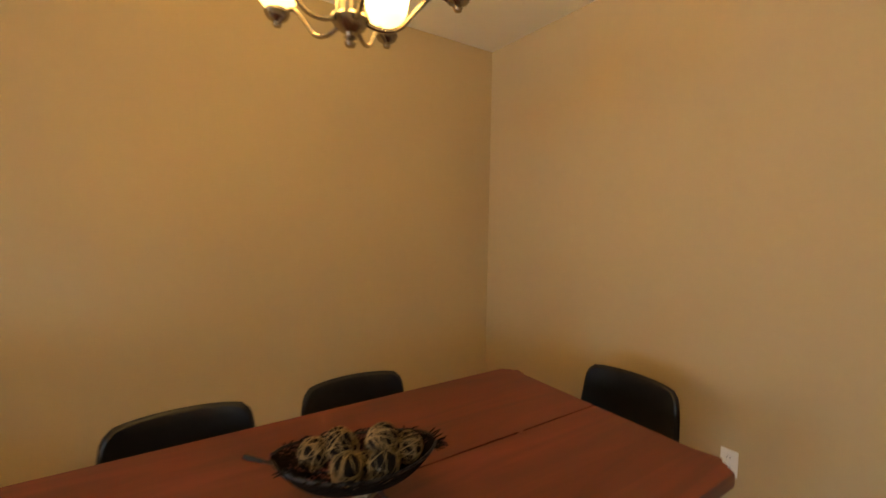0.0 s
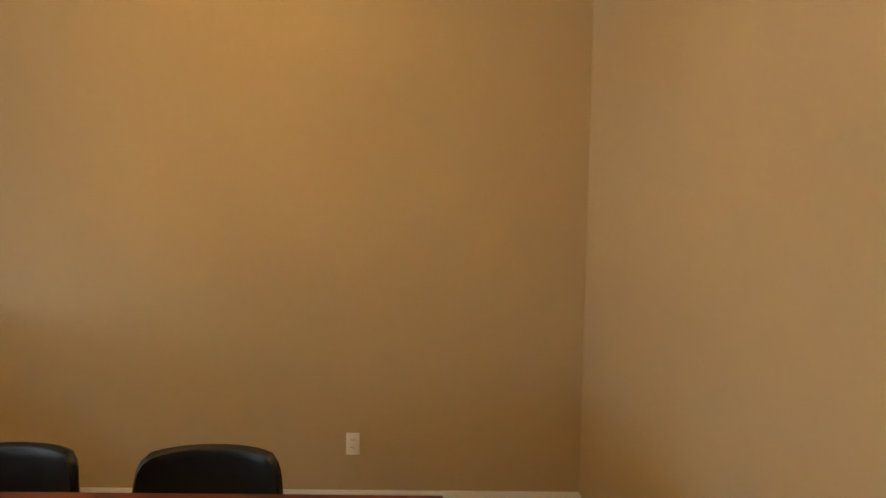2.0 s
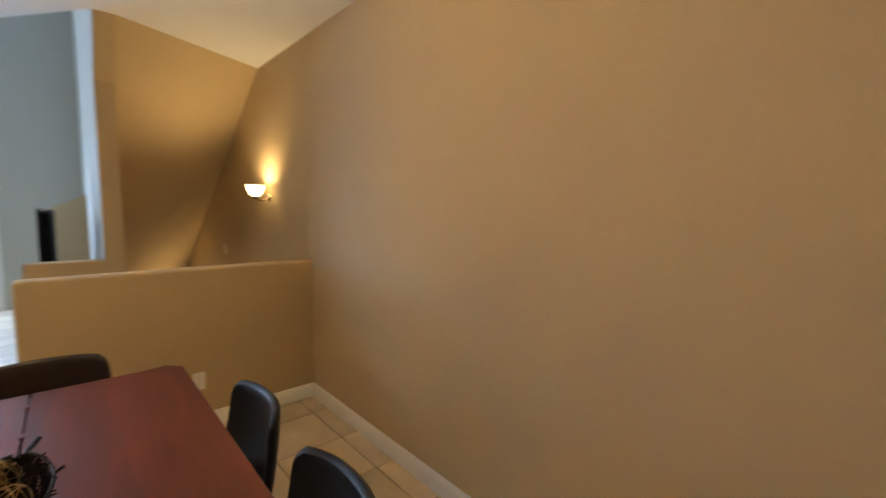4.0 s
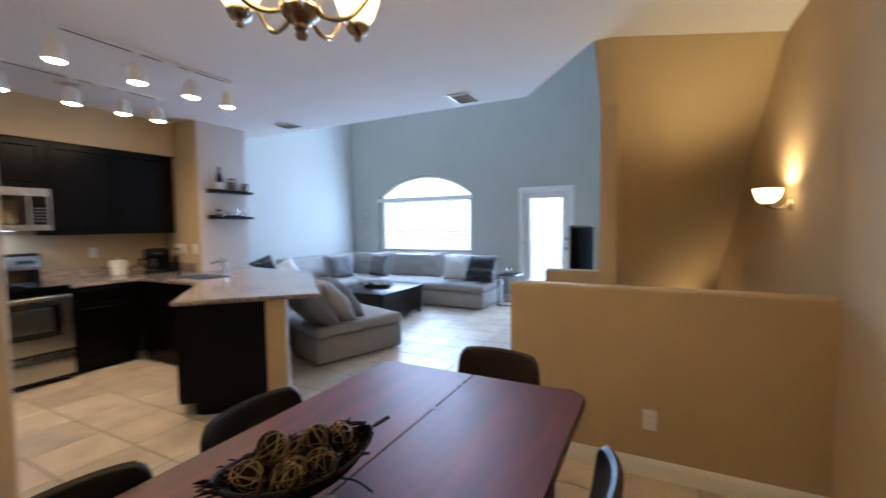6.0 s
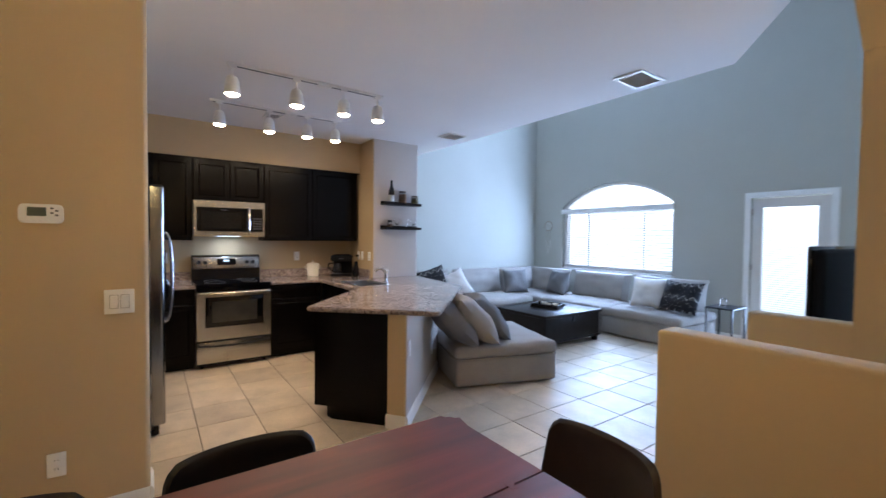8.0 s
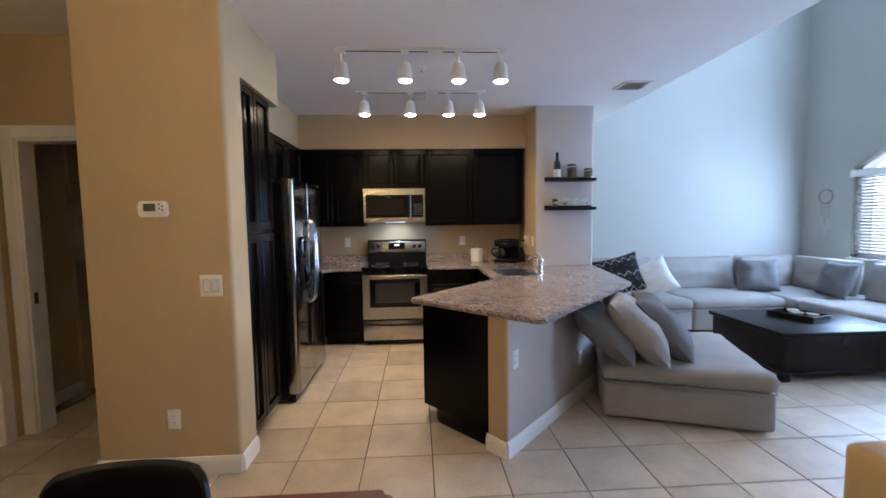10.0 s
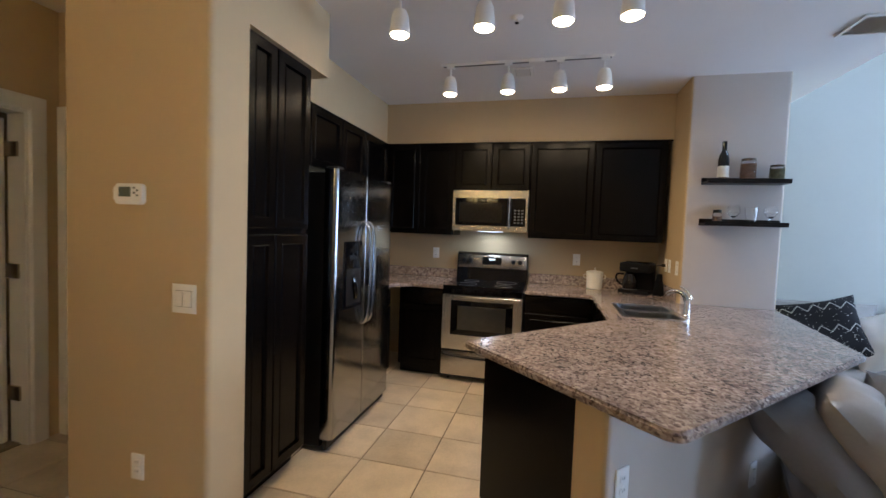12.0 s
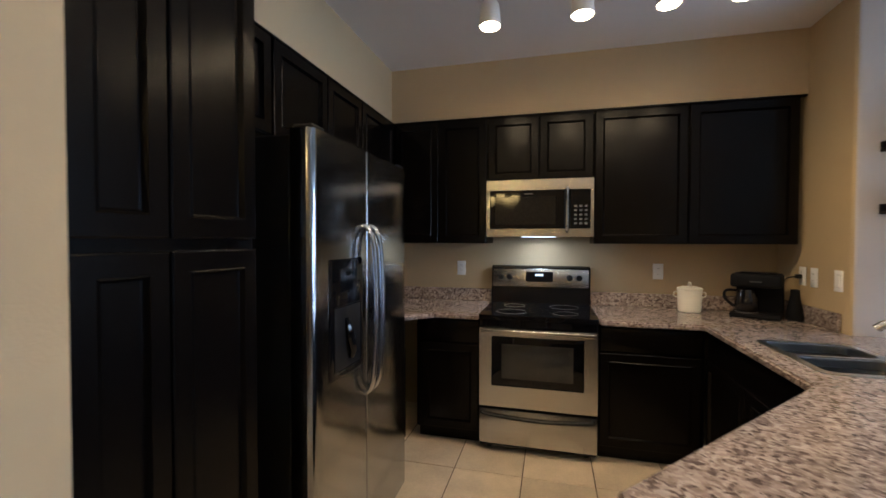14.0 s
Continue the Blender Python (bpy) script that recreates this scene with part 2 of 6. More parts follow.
def pattern_cloth():
    """Black cloth with woven white dashes and white zigzag lines."""
    m = material("patterned_cloth", (0.02, 0.02, 0.022), 0.95, vary=0.2, bump=0.5, bump_scale=380)
    n, l = m.node_tree.nodes, m.node_tree.links
    b = n["Principled BSDF"]
    co = n.new("ShaderNodeTexCoord")
    sx = n.new("ShaderNodeSeparateXYZ")
    l.new(co.outputs["Object"], sx.inputs[0])
    mp = n.new("ShaderNodeMapping")
    mp.inputs["Scale"].default_value = (34, 1, 60)
    l.new(co.outputs["Object"], mp.inputs["Vector"])
    v = n.new("ShaderNodeTexVoronoi")
    v.distance = "MANHATTAN"
    v.inputs["Scale"].default_value, v.inputs["Randomness"].default_value = 1.0, 0.55
    l.new(mp.outputs["Vector"], v.inputs["Vector"])
    lt = n.new("ShaderNodeMath")
    lt.operation = "LESS_THAN"
    lt.inputs[1].default_value = 0.33
    l.new(v.outputs["Distance"], lt.inputs[0])
    pp = n.new("ShaderNodeMath")
    pp.operation = "PINGPONG"
    pp.inputs[1].default_value = 0.10
    zig = n.new("ShaderNodeMath")
    zig.operation = "PINGPONG"
    zig.inputs[1].default_value = 0.055
    l.new(sx.outputs["X"], zig.inputs[0])
    tilt = n.new("ShaderNodeMath")
    tilt.operation = "MULTIPLY_ADD"
    tilt.inputs[1].default_value = 1.1
    l.new(zig.outputs[0], tilt.inputs[0])
    l.new(sx.outputs["Z"], tilt.inputs[2])
    l.new(tilt.outputs[0], pp.inputs[0])
    ln = n.new("ShaderNodeMath")
    ln.operation = "LESS_THAN"
    ln.inputs[1].default_value = 0.0045
    l.new(pp.outputs[0], ln.inputs[0])
    wide = n.new("ShaderNodeMath")
    wide.operation = "GREATER_THAN"
    wide.inputs[1].default_value = 0.012
    l.new(pp.outputs[0], wide.inputs[0])
    both = n.new("ShaderNodeMath")
    both.operation = "MULTIPLY"
    l.new(lt.outputs[0], both.inputs[0])
    l.new(wide.outputs[0], both.inputs[1])
    mxx = n.new("ShaderNodeMath")
    mxx.operation = "MAXIMUM"
    l.new(both.outputs[0], mxx.inputs[0])
    l.new(ln.outputs[0], mxx.inputs[1])
    mx = n.new("ShaderNodeMix")
    mx.data_type = "RGBA"
    l.new(mxx.outputs[0], mx.inputs["Factor"])
    mx.inputs["A"].default_value = (0.016, 0.016, 0.020, 1)
    mx.inputs["B"].default_value = (0.58, 0.56, 0.53, 1)
    l.new(mx.outputs["Result"], b.inputs["Base Color"])
    return m


PATTERN = pattern_cloth()

# ---- mesh helpers ----


def box(bm, x0, y0, z0, x1, y1, z1, bevel=0.0, seg=2):
    r = bmesh.ops.create_cube(bm, size=1)
    vs = r["verts"]
    for v in vs:
        v.co = Vector(((x0 + x1) / 2 + v.co.x * (x1 - x0), (y0 + y1) / 2 + v.co.y * (y1 - y0), (z0 + z1) / 2 + v.co.z * (z1 - z0)))
    if bevel:
        es = list({e for v in vs for e in v.link_edges})
        bmesh.ops.bevel(bm, geom=es, offset=bevel, segments=seg, profile=0.5, affect="EDGES")
    return bm


def prism(bm, pts, z0, z1):
    """An upright prism over the polygon pts (counter-clockwise)."""
    lo = [bm.verts.new((x, y, z0)) for x, y in pts]
    hi = [bm.verts.new((x, y, z1)) for x, y in pts]
    k = len(pts)
    bm.faces.new(hi)
    bm.faces.new(lo[::-1])
    for i in range(k):
        j = (i + 1) % k
        bm.faces.new((lo[i], lo[j], hi[j], hi[i]))
    return bm


def rounded(pts, radii, seg=5):
    """The polygon pts with its corners rounded."""
    out, k = [], len(pts)
    for i, (p, r) in enumerate(zip(pts, radii)):
        if not r:
            out.append(p)
            continue
        p, a, b = Vector(p), Vector(pts[i - 1]), Vector(pts[(i + 1) % k])
        u, w = (a - p).normalized(), (b - p).normalized()
        half = u.angle(w) / 2
        d = r / math.tan(half)
        c = p + (u + w).normalized() * (r / math.sin(half))
        s, e = p + u * d, p + w * d
        a0 = math.atan2(s.y - c.y, s.x - c.x)
        a1 = math.atan2(e.y - c.y, e.x - c.x)
        da = (a1 - a0 + math.pi) % (2 * math.pi) - math.pi
        out += [(c.x + r * math.cos(a0 + da * q / seg), c.y + r * math.sin(a0 + da * q / seg)) for q in range(seg + 1)]
    return out


def lathe(bm, profile, cx=0.0, cy=0.0, seg=24, m=None):
    """A body of revolution about the vertical through (cx, cy); profile: (radius, z) from the bottom up."""
    rings = []
    for r, z in profile:
        if r < 1e-5:
            rings.append([bm.verts.new((cx, cy, z))])
        else:
            rings.append([bm.verts.new((cx + r * math.cos(2 * math.pi * i / seg), cy + r * math.sin(2 * math.pi * i / seg), z)) for i in range(seg)])
    for a, b in zip(rings, rings[1:]):
        for i in range(seg):
            j = (i + 1) % seg
            if len(a) == 1 and len(b) == 1:
                continue
            if len(a) == 1:
                bm.faces.new((a[0], b[j], b[i]))
            elif len(b) == 1:
                bm.faces.new((a[i], a[j], b[0]))
            else:
                bm.faces.new((a[i], a[j], b[j], b[i]))
    if m:
        bmesh.ops.transform(bm, matrix=m, verts=[v for ring in rings for v in ring])
    return bm


def tube(bm, pts, r, seg=8, closed=False):
    """A round bar along pts; r: one radius, or one for each point."""
    pts = [Vector(p) for p in pts]
    k = len(pts)
    rs = r if isinstance(r, (list, tuple)) else [r] * k
    rings, up = [], Vector((0.137, 0.29, 0.94))
    for i, p in enumerate(pts):
        d = (pts[(i + 1) % k] - pts[i - 1]) if closed else (pts[min(i + 1, k - 1)] - pts[max(i - 1, 0)])
        d.normalize()
        if abs(d.dot(up)) > 0.97:
            up = Vector((0.9, 0.1, 0.2))
        a = d.cross(up).normalized()
        b = d.cross(a)
        up = a.cross(d) if False else up
        rings.append([bm.verts.new(p + (a * math.cos(2 * math.pi * q / seg) + b * math.sin(2 * math.pi * q / seg)) * rs[i]) for q in range(seg)])
    for i in range(k if closed else k - 1):
        a, b = rings[i], rings[(i + 1) % k]
        for q in range(seg):
            w = (q + 1) % seg
            bm.faces.new((a[q], a[w], b[w], b[q]))
    if not closed:
        bm.faces.new(rings[0][::-1])
        bm.faces.new(rings[-1])
    return bm


def smooth_curve(pts, n=6):
    """A Catmull-Rom line through pts."""
    pts = [Vector(p) for p in pts]
    out = []
    for i in range(len(pts) - 1):
        p0, p1, p2, p3 = pts[max(i - 1, 0)], pts[i], pts[i + 1], pts[min(i + 2, len(pts) - 1)]
        for q in range(n):
            t = q / n
            out.append(0.5 * (2 * p1 + (p2 - p0) * t + (2 * p0 - 5 * p1 + 4 * p2 - p3) * t * t + (3 * p1 - p0 - 3 * p2 + p3) * t ** 3))
    return out + [pts[-1]]


def finish(name, bm, mat, smooth=True):
    bmesh.ops.recalc_face_normals(bm, faces=bm.faces)
    me = bpy.data.meshes.new(name)
    bm.to_mesh(me)
    bm.free()
    me.materials.append(mat)
    if smooth:
        for p in me.polygons:
            p.use_smooth = True
        me.set_sharp_from_angle(angle=radians(35))
    return me


def part(name, bm, mat, parent, label="", smooth=True):
    ob = new(name, finish(name, bm, mat, smooth))
    ob.parent = parent
    if label:
        tagged(ob, label)
    return ob


def thing(name, x, y, z, rz=0, label="", category="", group=""):
    ob = new(name)
    ob.empty_display_size = 0.1
    ob.matrix_world = pose(x, y, z, 0, 0, rz)
    return tagged(ob, label, category, group)


def solid(name, bm, mat, label="", category="", kind="", group=""):
    return tagged(new(name, finish(name, bm, mat)), label, category, group, kind)


def paint_side(ob, mat, nx, ny):
    """Paints the faces that look towards (nx, ny) with another room's paint or the daylit colour."""
    ob.data.materials.append(mat)
    d = Vector((nx, ny, 0)).normalized()
    for p in ob.data.polygons:
        if p.normal.dot(d) > 0.75:
            p.material_index = 1
    return ob


def B():
    return bmesh.new()


def panel(bm, w, h, frame_w=0.06, t=0.02, inset=0.008, lip=0.012):
    """A framed door in the plane y = 0, facing -y, from (0, 0) to (w, h): rails and stiles round a sunk panel with a bead."""
    f = frame_w
    levels = [(0, 0.0), (0, -t), (0.004, -t - 0.003), (f - lip, -t - 0.003), (f - lip * 0.6, -t - 0.007), (f, -t + inset), (f + 0.002, -t + inset)]
    rings = []
    for off, y in levels:
        rings.append([bm.verts.new((off, y, off)), bm.verts.new((w - off, y, off)), bm.verts.new((w - off, y, h - off)), bm.verts.new((off, y, h - off))])
    for a, b in zip(rings, rings[1:]):
        for i in range(4):
            j = (i + 1) % 4
            bm.faces.new((a[i], a[j], b[j], b[i]))
    bm.faces.new(rings[-1])
    bm.faces.new(rings[0][::-1])
    return bm


def cushion(bm, w, d, h, puff=0.5, n=12, seed=0, pinch=0.06):
    """A soft cushion, flat in x and z (w wide, h high) and d thick, puffed in the middle with pulled corners."""
    rnd = random.Random(seed)
    ox, oz = rnd.uniform(0, 50), rnd.uniform(0, 50)
    sides = []
    for s in (-1, 1):
        grid = []
        for i in range(n + 1):
            row = []
            for j in range(n + 1):
                u, v = 2 * i / n - 1, 2 * j / n - 1
                ed = (1 - abs(u) ** 3.2) * (1 - abs(v) ** 3.2)
                th = d / 2 * max(ed, 0) ** puff
                pl = 1 - pinch * (1 - (u * u) * (v * v)) * (max(abs(u), abs(v)) ** 4)
                nz = noise.noise(Vector((u * 1.7 + ox, v * 1.7 + oz, s))) * 0.16 * d * ed + noise.noise(Vector((u * 5 + oz, v * 5 + ox, s))) * 0.035 * d * ed
                row.append((u * w / 2 * pl, s * th + nz, v * h / 2 * pl))
            grid.append(row)
        sides.append(grid)
    va = [[bm.verts.new(p) for p in row] for row in sides[0]]
    vb = [[va[i][j] if i in (0, n) or j in (0, n) else bm.verts.new(sides[1][i][j]) for j in range(n + 1)] for i in range(n + 1)]
    for g, fl in ((va, False), (vb, True)):
        for i in range(n):
            for j in range(n):
                q = (g[i][j], g[i + 1][j], g[i + 1][j + 1], g[i][j + 1])
                if len(set(q)) == 4:
                    try:
                        bm.faces.new(q[::-1] if fl else q)
                    except ValueError:
                        pass
    return bm


def moved(bm, m):
    bmesh.ops.transform(bm, matrix=m, verts=bm.verts)
    return bm


def frame_plate(bm, x0, z0, x1, z1, hx0, hz0, hx1, hz1, y0, y1):
    """One upright plate with a rectangular hole, from y0 to y1."""
    o = [(x0, z0), (x1, z0), (x1, z1), (x0, z1)]
    i = [(hx0, hz0), (hx1, hz0), (hx1, hz1), (hx0, hz1)]
    v = {(n, y): [bm.verts.new((x, y, z)) for x, z in ring] for n, ring in (("o", o), ("i", i)) for y in (y0, y1)}
    for k in range(4):
        j = (k + 1) % 4
        bm.faces.new((v["o", y0][k], v["o", y0][j], v["i", y0][j], v["i", y0][k]))
        bm.faces.new((v["o", y1][j], v["o", y1][k], v["i", y1][k], v["i", y1][j]))
        bm.faces.new((v["o", y0][j], v["o", y0][k], v["o", y1][k], v["o", y1][j]))
        bm.faces.new((v["i", y0][k], v["i", y0][j], v["i", y1][j], v["i", y1][k]))
    return bm

# ---- structure ----
H = 2.745           # flat ceiling
TOP = 5.4           # living room ceiling
XR, YB, YF, XL = 1.30, -0.73, 7.95, -5.74
XK, YK = -5.19, 0.32    # kitchen walls behind the cabinets
STEP = 0.417        # floor tile pitch


def wall(name, label, *boxes, paint=PAINT):
    bm = B()
    for b in boxes:
        box(bm, *b)
    return solid(name, bm, paint, label, "wall", "structure")


wall("wall_right", "tan painted dining and stair wall", (XR, YB - 0.14, -2.2, XR + 0.14, YF + 0.14, TOP))
wall("wall_back", "tan painted wall behind the dining table", (-1.60, YB - 0.14, 0, XR, YB, H), (-2.51, YB - 0.14, 2.08, -1.60, YB, H), (-2.80, YB - 0.14, 0, -2.51, YB, H))
wall("wall_hall", "tan painted hallway wall with a doorway", (-2.80, YB, 0, -2.68, -0.64, H), (-2.80, -0.64, 2.06, -2.68, 0.16, H), (-2.80, 0.16, 0, -2.68, 0.26, H))
wall("wall_hall_room", "tan wall of the room beyond the hallway door", (-4.2, -1.02, 0, -2.80, -0.90, H), (-4.3, -1.02, 0, -4.2, 0.32, H))
wall("wall_bedroom", "tan wall of the room behind the open door", (-3.4, -3.4, 0, 1.4, -3.28, H), (-3.5, -3.4, 0, -3.4, -0.87, H), (1.3, -3.4, 0, 1.4, -0.87, H))
# thermostat wall with rounded corners
bm = prism(B(), rounded([(-2.312, 0.20), (-2.09, 0.20), (-2.09, 1.012), (-2.312, 1.012)], (0, 0.02, 0.025, 0)), 0, H)
solid("wall_thermostat", bm, PAINT, "tan painted wall end with rounded corners", "wall", "structure")
wall("wall_kitchen_left", "tan painted wall behind the refrigerator", (XK - 0.12, YK - 0.12, 0, -2.312, YK, H))
wall("wall_kitchen", "tan painted kitchen wall behind the range", (XK - 0.12, YK, 0, XK, 3.43, H))
bm = prism(B(), [(-3.02, 1.008), (-3.02, YK), (-2.312, YK), (-2.312, 1.008)][::-1], 2.36, H)
solid("soffit_pantry", bm, PAINT, "tan painted soffit over the pantry cupboard", "wall", "structure")
wall("soffit_left", "tan painted soffit over the left cabinets", (XK, YK, 2.335, -3.02, 0.655, H))
wall("soffit_back", "tan painted soffit over the wall cabinets", (XK, 0.655, 2.335, -4.855, 3.43, H))
bm = prism(B(), rounded([(XL, 3.43), (-4.43, 3.43), (-4.43, 4.12), (XL, 4.12)], (0, 0.025, 0.025, 0)), 0, H)
paint_side(solid("wall_shelf", bm, PAINT, "tan painted kitchen wing wall with rounded corners", "wall", "structure"), DAYLITPAINT, 1, 0)
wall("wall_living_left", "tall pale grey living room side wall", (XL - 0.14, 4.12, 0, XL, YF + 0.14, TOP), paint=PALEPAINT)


def arch_wall():
    """The living room's window wall, with an arched window, a door and a high window cut through it."""
    y0, y1 = YF, YF + 0.16
    wx0, wx1, wz0, ws, wt = -5.00, -2.78, 0.88, 2.09, 2.50
    dx0, dx1, dz = -1.72, -0.87, 2.06
    hx0, hx1, hz0, hz1 = -4.42, -2.4, 4.13, 5.1
    bm = B()
    for b in ((XL - 0.14, 0, wx0, TOP), (wx0, 0, wx1, wz0), (wx1, 0, dx0, TOP), (dx0, dz, dx1, TOP), (dx1, 0, XR, TOP)):
        box(bm, b[0], y0, b[1], b[2], y1, b[3])
    box(bm, wx0, y0, wt + 0.12, wx1, y1, hz0)
    box(bm, wx0, y0, hz0, hx0, y1, hz1)
    box(bm, hx1, y0, hz0, wx1, y1, hz1) if hx1 < wx1 else None
    box(bm, wx0, y0, hz1, wx1, y1, TOP)
    # the part over the arch
    k, c = 24, (wx0 + wx1) / 2
    half, rise = (wx1 - wx0) / 2, wt - ws
    R = (half * half + rise * rise) / (2 * rise)
    arc = []
    for i in range(k + 1):
        x = wx0 + (wx1 - wx0) * i / k
        arc.append((x, wt - R + math.sqrt(max(R * R - (x - c) ** 2, 0))))
    for (xa, za), (xb, zb) in zip(arc, arc[1:]):
        vs = [bm.verts.new(p) for p in ((xa, y0, za), (xb, y0, zb), (xb, y0, wt + 0.12), (xa, y0, wt + 0.12), (xa, y1, za), (xb, y1, zb), (xb, y1, wt + 0.12), (xa, y1, wt + 0.12))]
        for q in ((0, 1, 2, 3), (7, 6, 5, 4), (0, 4, 5, 1), (3, 2, 6, 7)):
            bm.faces.new([vs[i] for i in q])
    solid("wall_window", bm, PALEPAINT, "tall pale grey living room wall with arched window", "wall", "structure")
    return arc, (wx0, wx1, wz0, ws, wt), (dx0, dx1, dz), (hx0, -2.78, hz0, hz1)


ARC, WIN, DOOR, HIGH = arch_wall()

# half walls round the stairwell
def half_wall(name, label, x0, y0, x1, y1, z0, z1):
    bm = box(B(), x0, y0, z0, x1, y1, z1, 0.018, 3)
    return solid(name, bm, PAINT, label, "half wall", "structure")


half_wall("wall_half_dining", "tan painted half wall with rounded top edge", -0.32, 2.83, XR + 0.02, 2.97, -0.3, 1.075)
half_wall("wall_half_stair", "tan painted half wall at the stair head", -0.34, 3.86, 0.12, 3.99, -0.3, 1.055)


def stair_side():
    """The wall between living room and stair: it rises with the upper flight's underside."""
    bm = B()
    x0, x1 = 0.11, 0.235
    prof = [(3.86, -2.2), (YF, -2.2), (YF, TOP), (3.45, TOP), (3.45, H), (3.86, 2.39)]
    a = [bm.verts.new((x0, y, z)) for y, z in prof]
    b = [bm.verts.new((x1, y, z)) for y, z in prof]
    bm.faces.new(a)
    bm.faces.new(b[::-1])
    for i in range(len(prof)):
        j = (i + 1) % len(prof)
        bm.faces.new((a[i], a[j], b[j], b[i]))
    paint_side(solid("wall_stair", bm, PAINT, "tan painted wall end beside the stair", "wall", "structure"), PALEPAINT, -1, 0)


stair_side()


def soffit_stair():
    """The twisted underside of the winding upper flight."""
    inner = smooth_curve([(0.235, 3.45, H), (0.235, 3.86, 2.39), (0.235, 4.31, 1.72), (0.235, 5.09, 0.77), (0.235, 5.9, -0.3)], 8)
    outer = smooth_curve([(XR, 3.93, H), (XR, 4.43, 2.43), (XR, 4.93, 2.11), (XR, 7.38, 0.55), (XR, 7.9, 0.2)], 8)
    bm = B()
    rows = []
    for a, b in zip(inner, outer):
        rows.append([bm.verts.new(a.lerp(b, q / 10)) for q in range(11)])
    top = [[bm.verts.new(v.co + Vector((0, 0.05, 0.15))) for v in r] for r in rows]
    for g in (rows, top):
        for r, s in zip(g, g[1:]):
            for i in range(10):
                bm.faces.new((r[i], r[i + 1], s[i + 1], s[i]))
    solid("soffit_stair", bm, PAINT, "tan painted sloping underside of the upper stair flight", "ceiling", "structure")


soffit_stair()

# ceilings
bm = prism(B(), [(XK - 0.14, -3.4), (XR, -3.4), (XR, 3.94), (0.235, 3.45), (0.11, 3.45), (-0.68, 4.50), (XL, 4.50), (XL, -3.4)], H, H + 0.25)
solid("ceiling", bm, CEILING, "flat white ceiling over dining room and kitchen", "ceiling", "structure")
bm = box(B(), XL - 0.14, 3.3, TOP, XR + 0.14, YF + 0.16, TOP + 0.2)
solid("ceiling_living", bm, CEILING, "high white living room ceiling", "ceiling", "structure")
bm = B()
box(bm, XL, 4.40, H + 0.25, -0.68, 4.50, TOP)
prism(bm, [(-0.68, 4.40), (0.11, 3.40), (0.11, 3.52), (-0.62, 4.50)], H + 0.25, TOP)
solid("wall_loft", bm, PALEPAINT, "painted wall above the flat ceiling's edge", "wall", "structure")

# floor: bed of grout, with the stairwell left open, and the lower flight
bm = B()
for b in ((-5.9, -3.4, 1.4, 2.95), (-5.9, 2.95, -0.30, 8.3), (-0.30, 3.86, 0.23, 8.3)):
    box(bm, b[0], b[1], -0.25, b[2], b[3], -0.006)
FLOOR = solid("floor", bm, GROUT, "beige square ceramic floor tiles with dark grout", "floor", "structure")
bm = B()
for i in range(4):
    box(bm, -0.30 + 0.27 * i, 2.97, -2.2, -0.03 + 0.27 * i, 3.86, -0.18 * (i + 1))
box(bm, 0.78, 2.97, -2.2, XR, 3.86, -0.90)
for i in range(8):
    box(bm, 0.235, 3.86 + 0.27 * i, -2.4, XR, 4.13 + 0.27 * i, max(-0.90 - 0.18 * (i + 1), -2.3))
box(bm, 0.235, 6.02, -2.4, XR, YF, -2.3)
solid("stairs", bm, CARPET, "carpeted stairs going down behind the half wall", "stairs", "structure")
bm = B()
box(bm, -60, -60, -3.2, 60, 60, -3.0)
solid("ground", bm, material("dry_ground", (0.36, 0.31, 0.24), 0.95, vary=0.2, scale=1.5), "pale dry ground outside", "ground", "structure")


def baseboard(name, runs):
    """Moulded skirting, 0.10 high, along runs of (x0, y0, x1, y1); the room lies to the left of each run."""
    bm = B()
    for x0, y0, x1, y1 in runs:
        d = Vector((x1 - x0, y1 - y0, 0))
        k = Vector((-d.y, d.x, 0)).normalized()
        prof = [(0.0, 0.0), (0.016, 0.0), (0.016, 0.075), (0.013, 0.085), (0.010, 0.092), (0.006, 0.102), (0.0, 0.104)]
        a = [bm.verts.new(Vector((x0, y0, 0)) + k * (p + 0.001) + Vector((0, 0, z))) for p, z in prof]
        b = [bm.verts.new(v.co + d) for v in a]
        bm.faces.new(a)
        bm.faces.new(b[::-1])
        for i in range(len(prof)):
            j = (i + 1) % len(prof)
            bm.faces.new((a[i], a[j], b[j], b[i]))
    return solid(name, bm, TRIM, "white painted baseboard", "baseboard", "structure")


baseboard("baseboard", [(XR, YB, XR, 2.83), (XR, 2.83, -0.32, 2.83), (-0.32, 2.83, -0.32, 2.97), (-1.52, YB, XR, YB)])
baseboard("baseboard_thermostat", [(-2.09, 1.012, -2.09, 0.20), (-2.312, 1.012, -2.09, 1.012), (-2.09, 0.2, -2.312, 0.2)])
baseboard("baseboard_living", [(XL, YF, XL, 4.12), (-1.80, YF, XL, YF), (-0.34, 3.86, -0.34, 3.99)])
baseboard("baseboard_hall", [(-2.68, 0.2, -2.68, 0.28), (-4.2, -0.90, -2.80, -0.90)])

# ---- windows, doors and openings ----


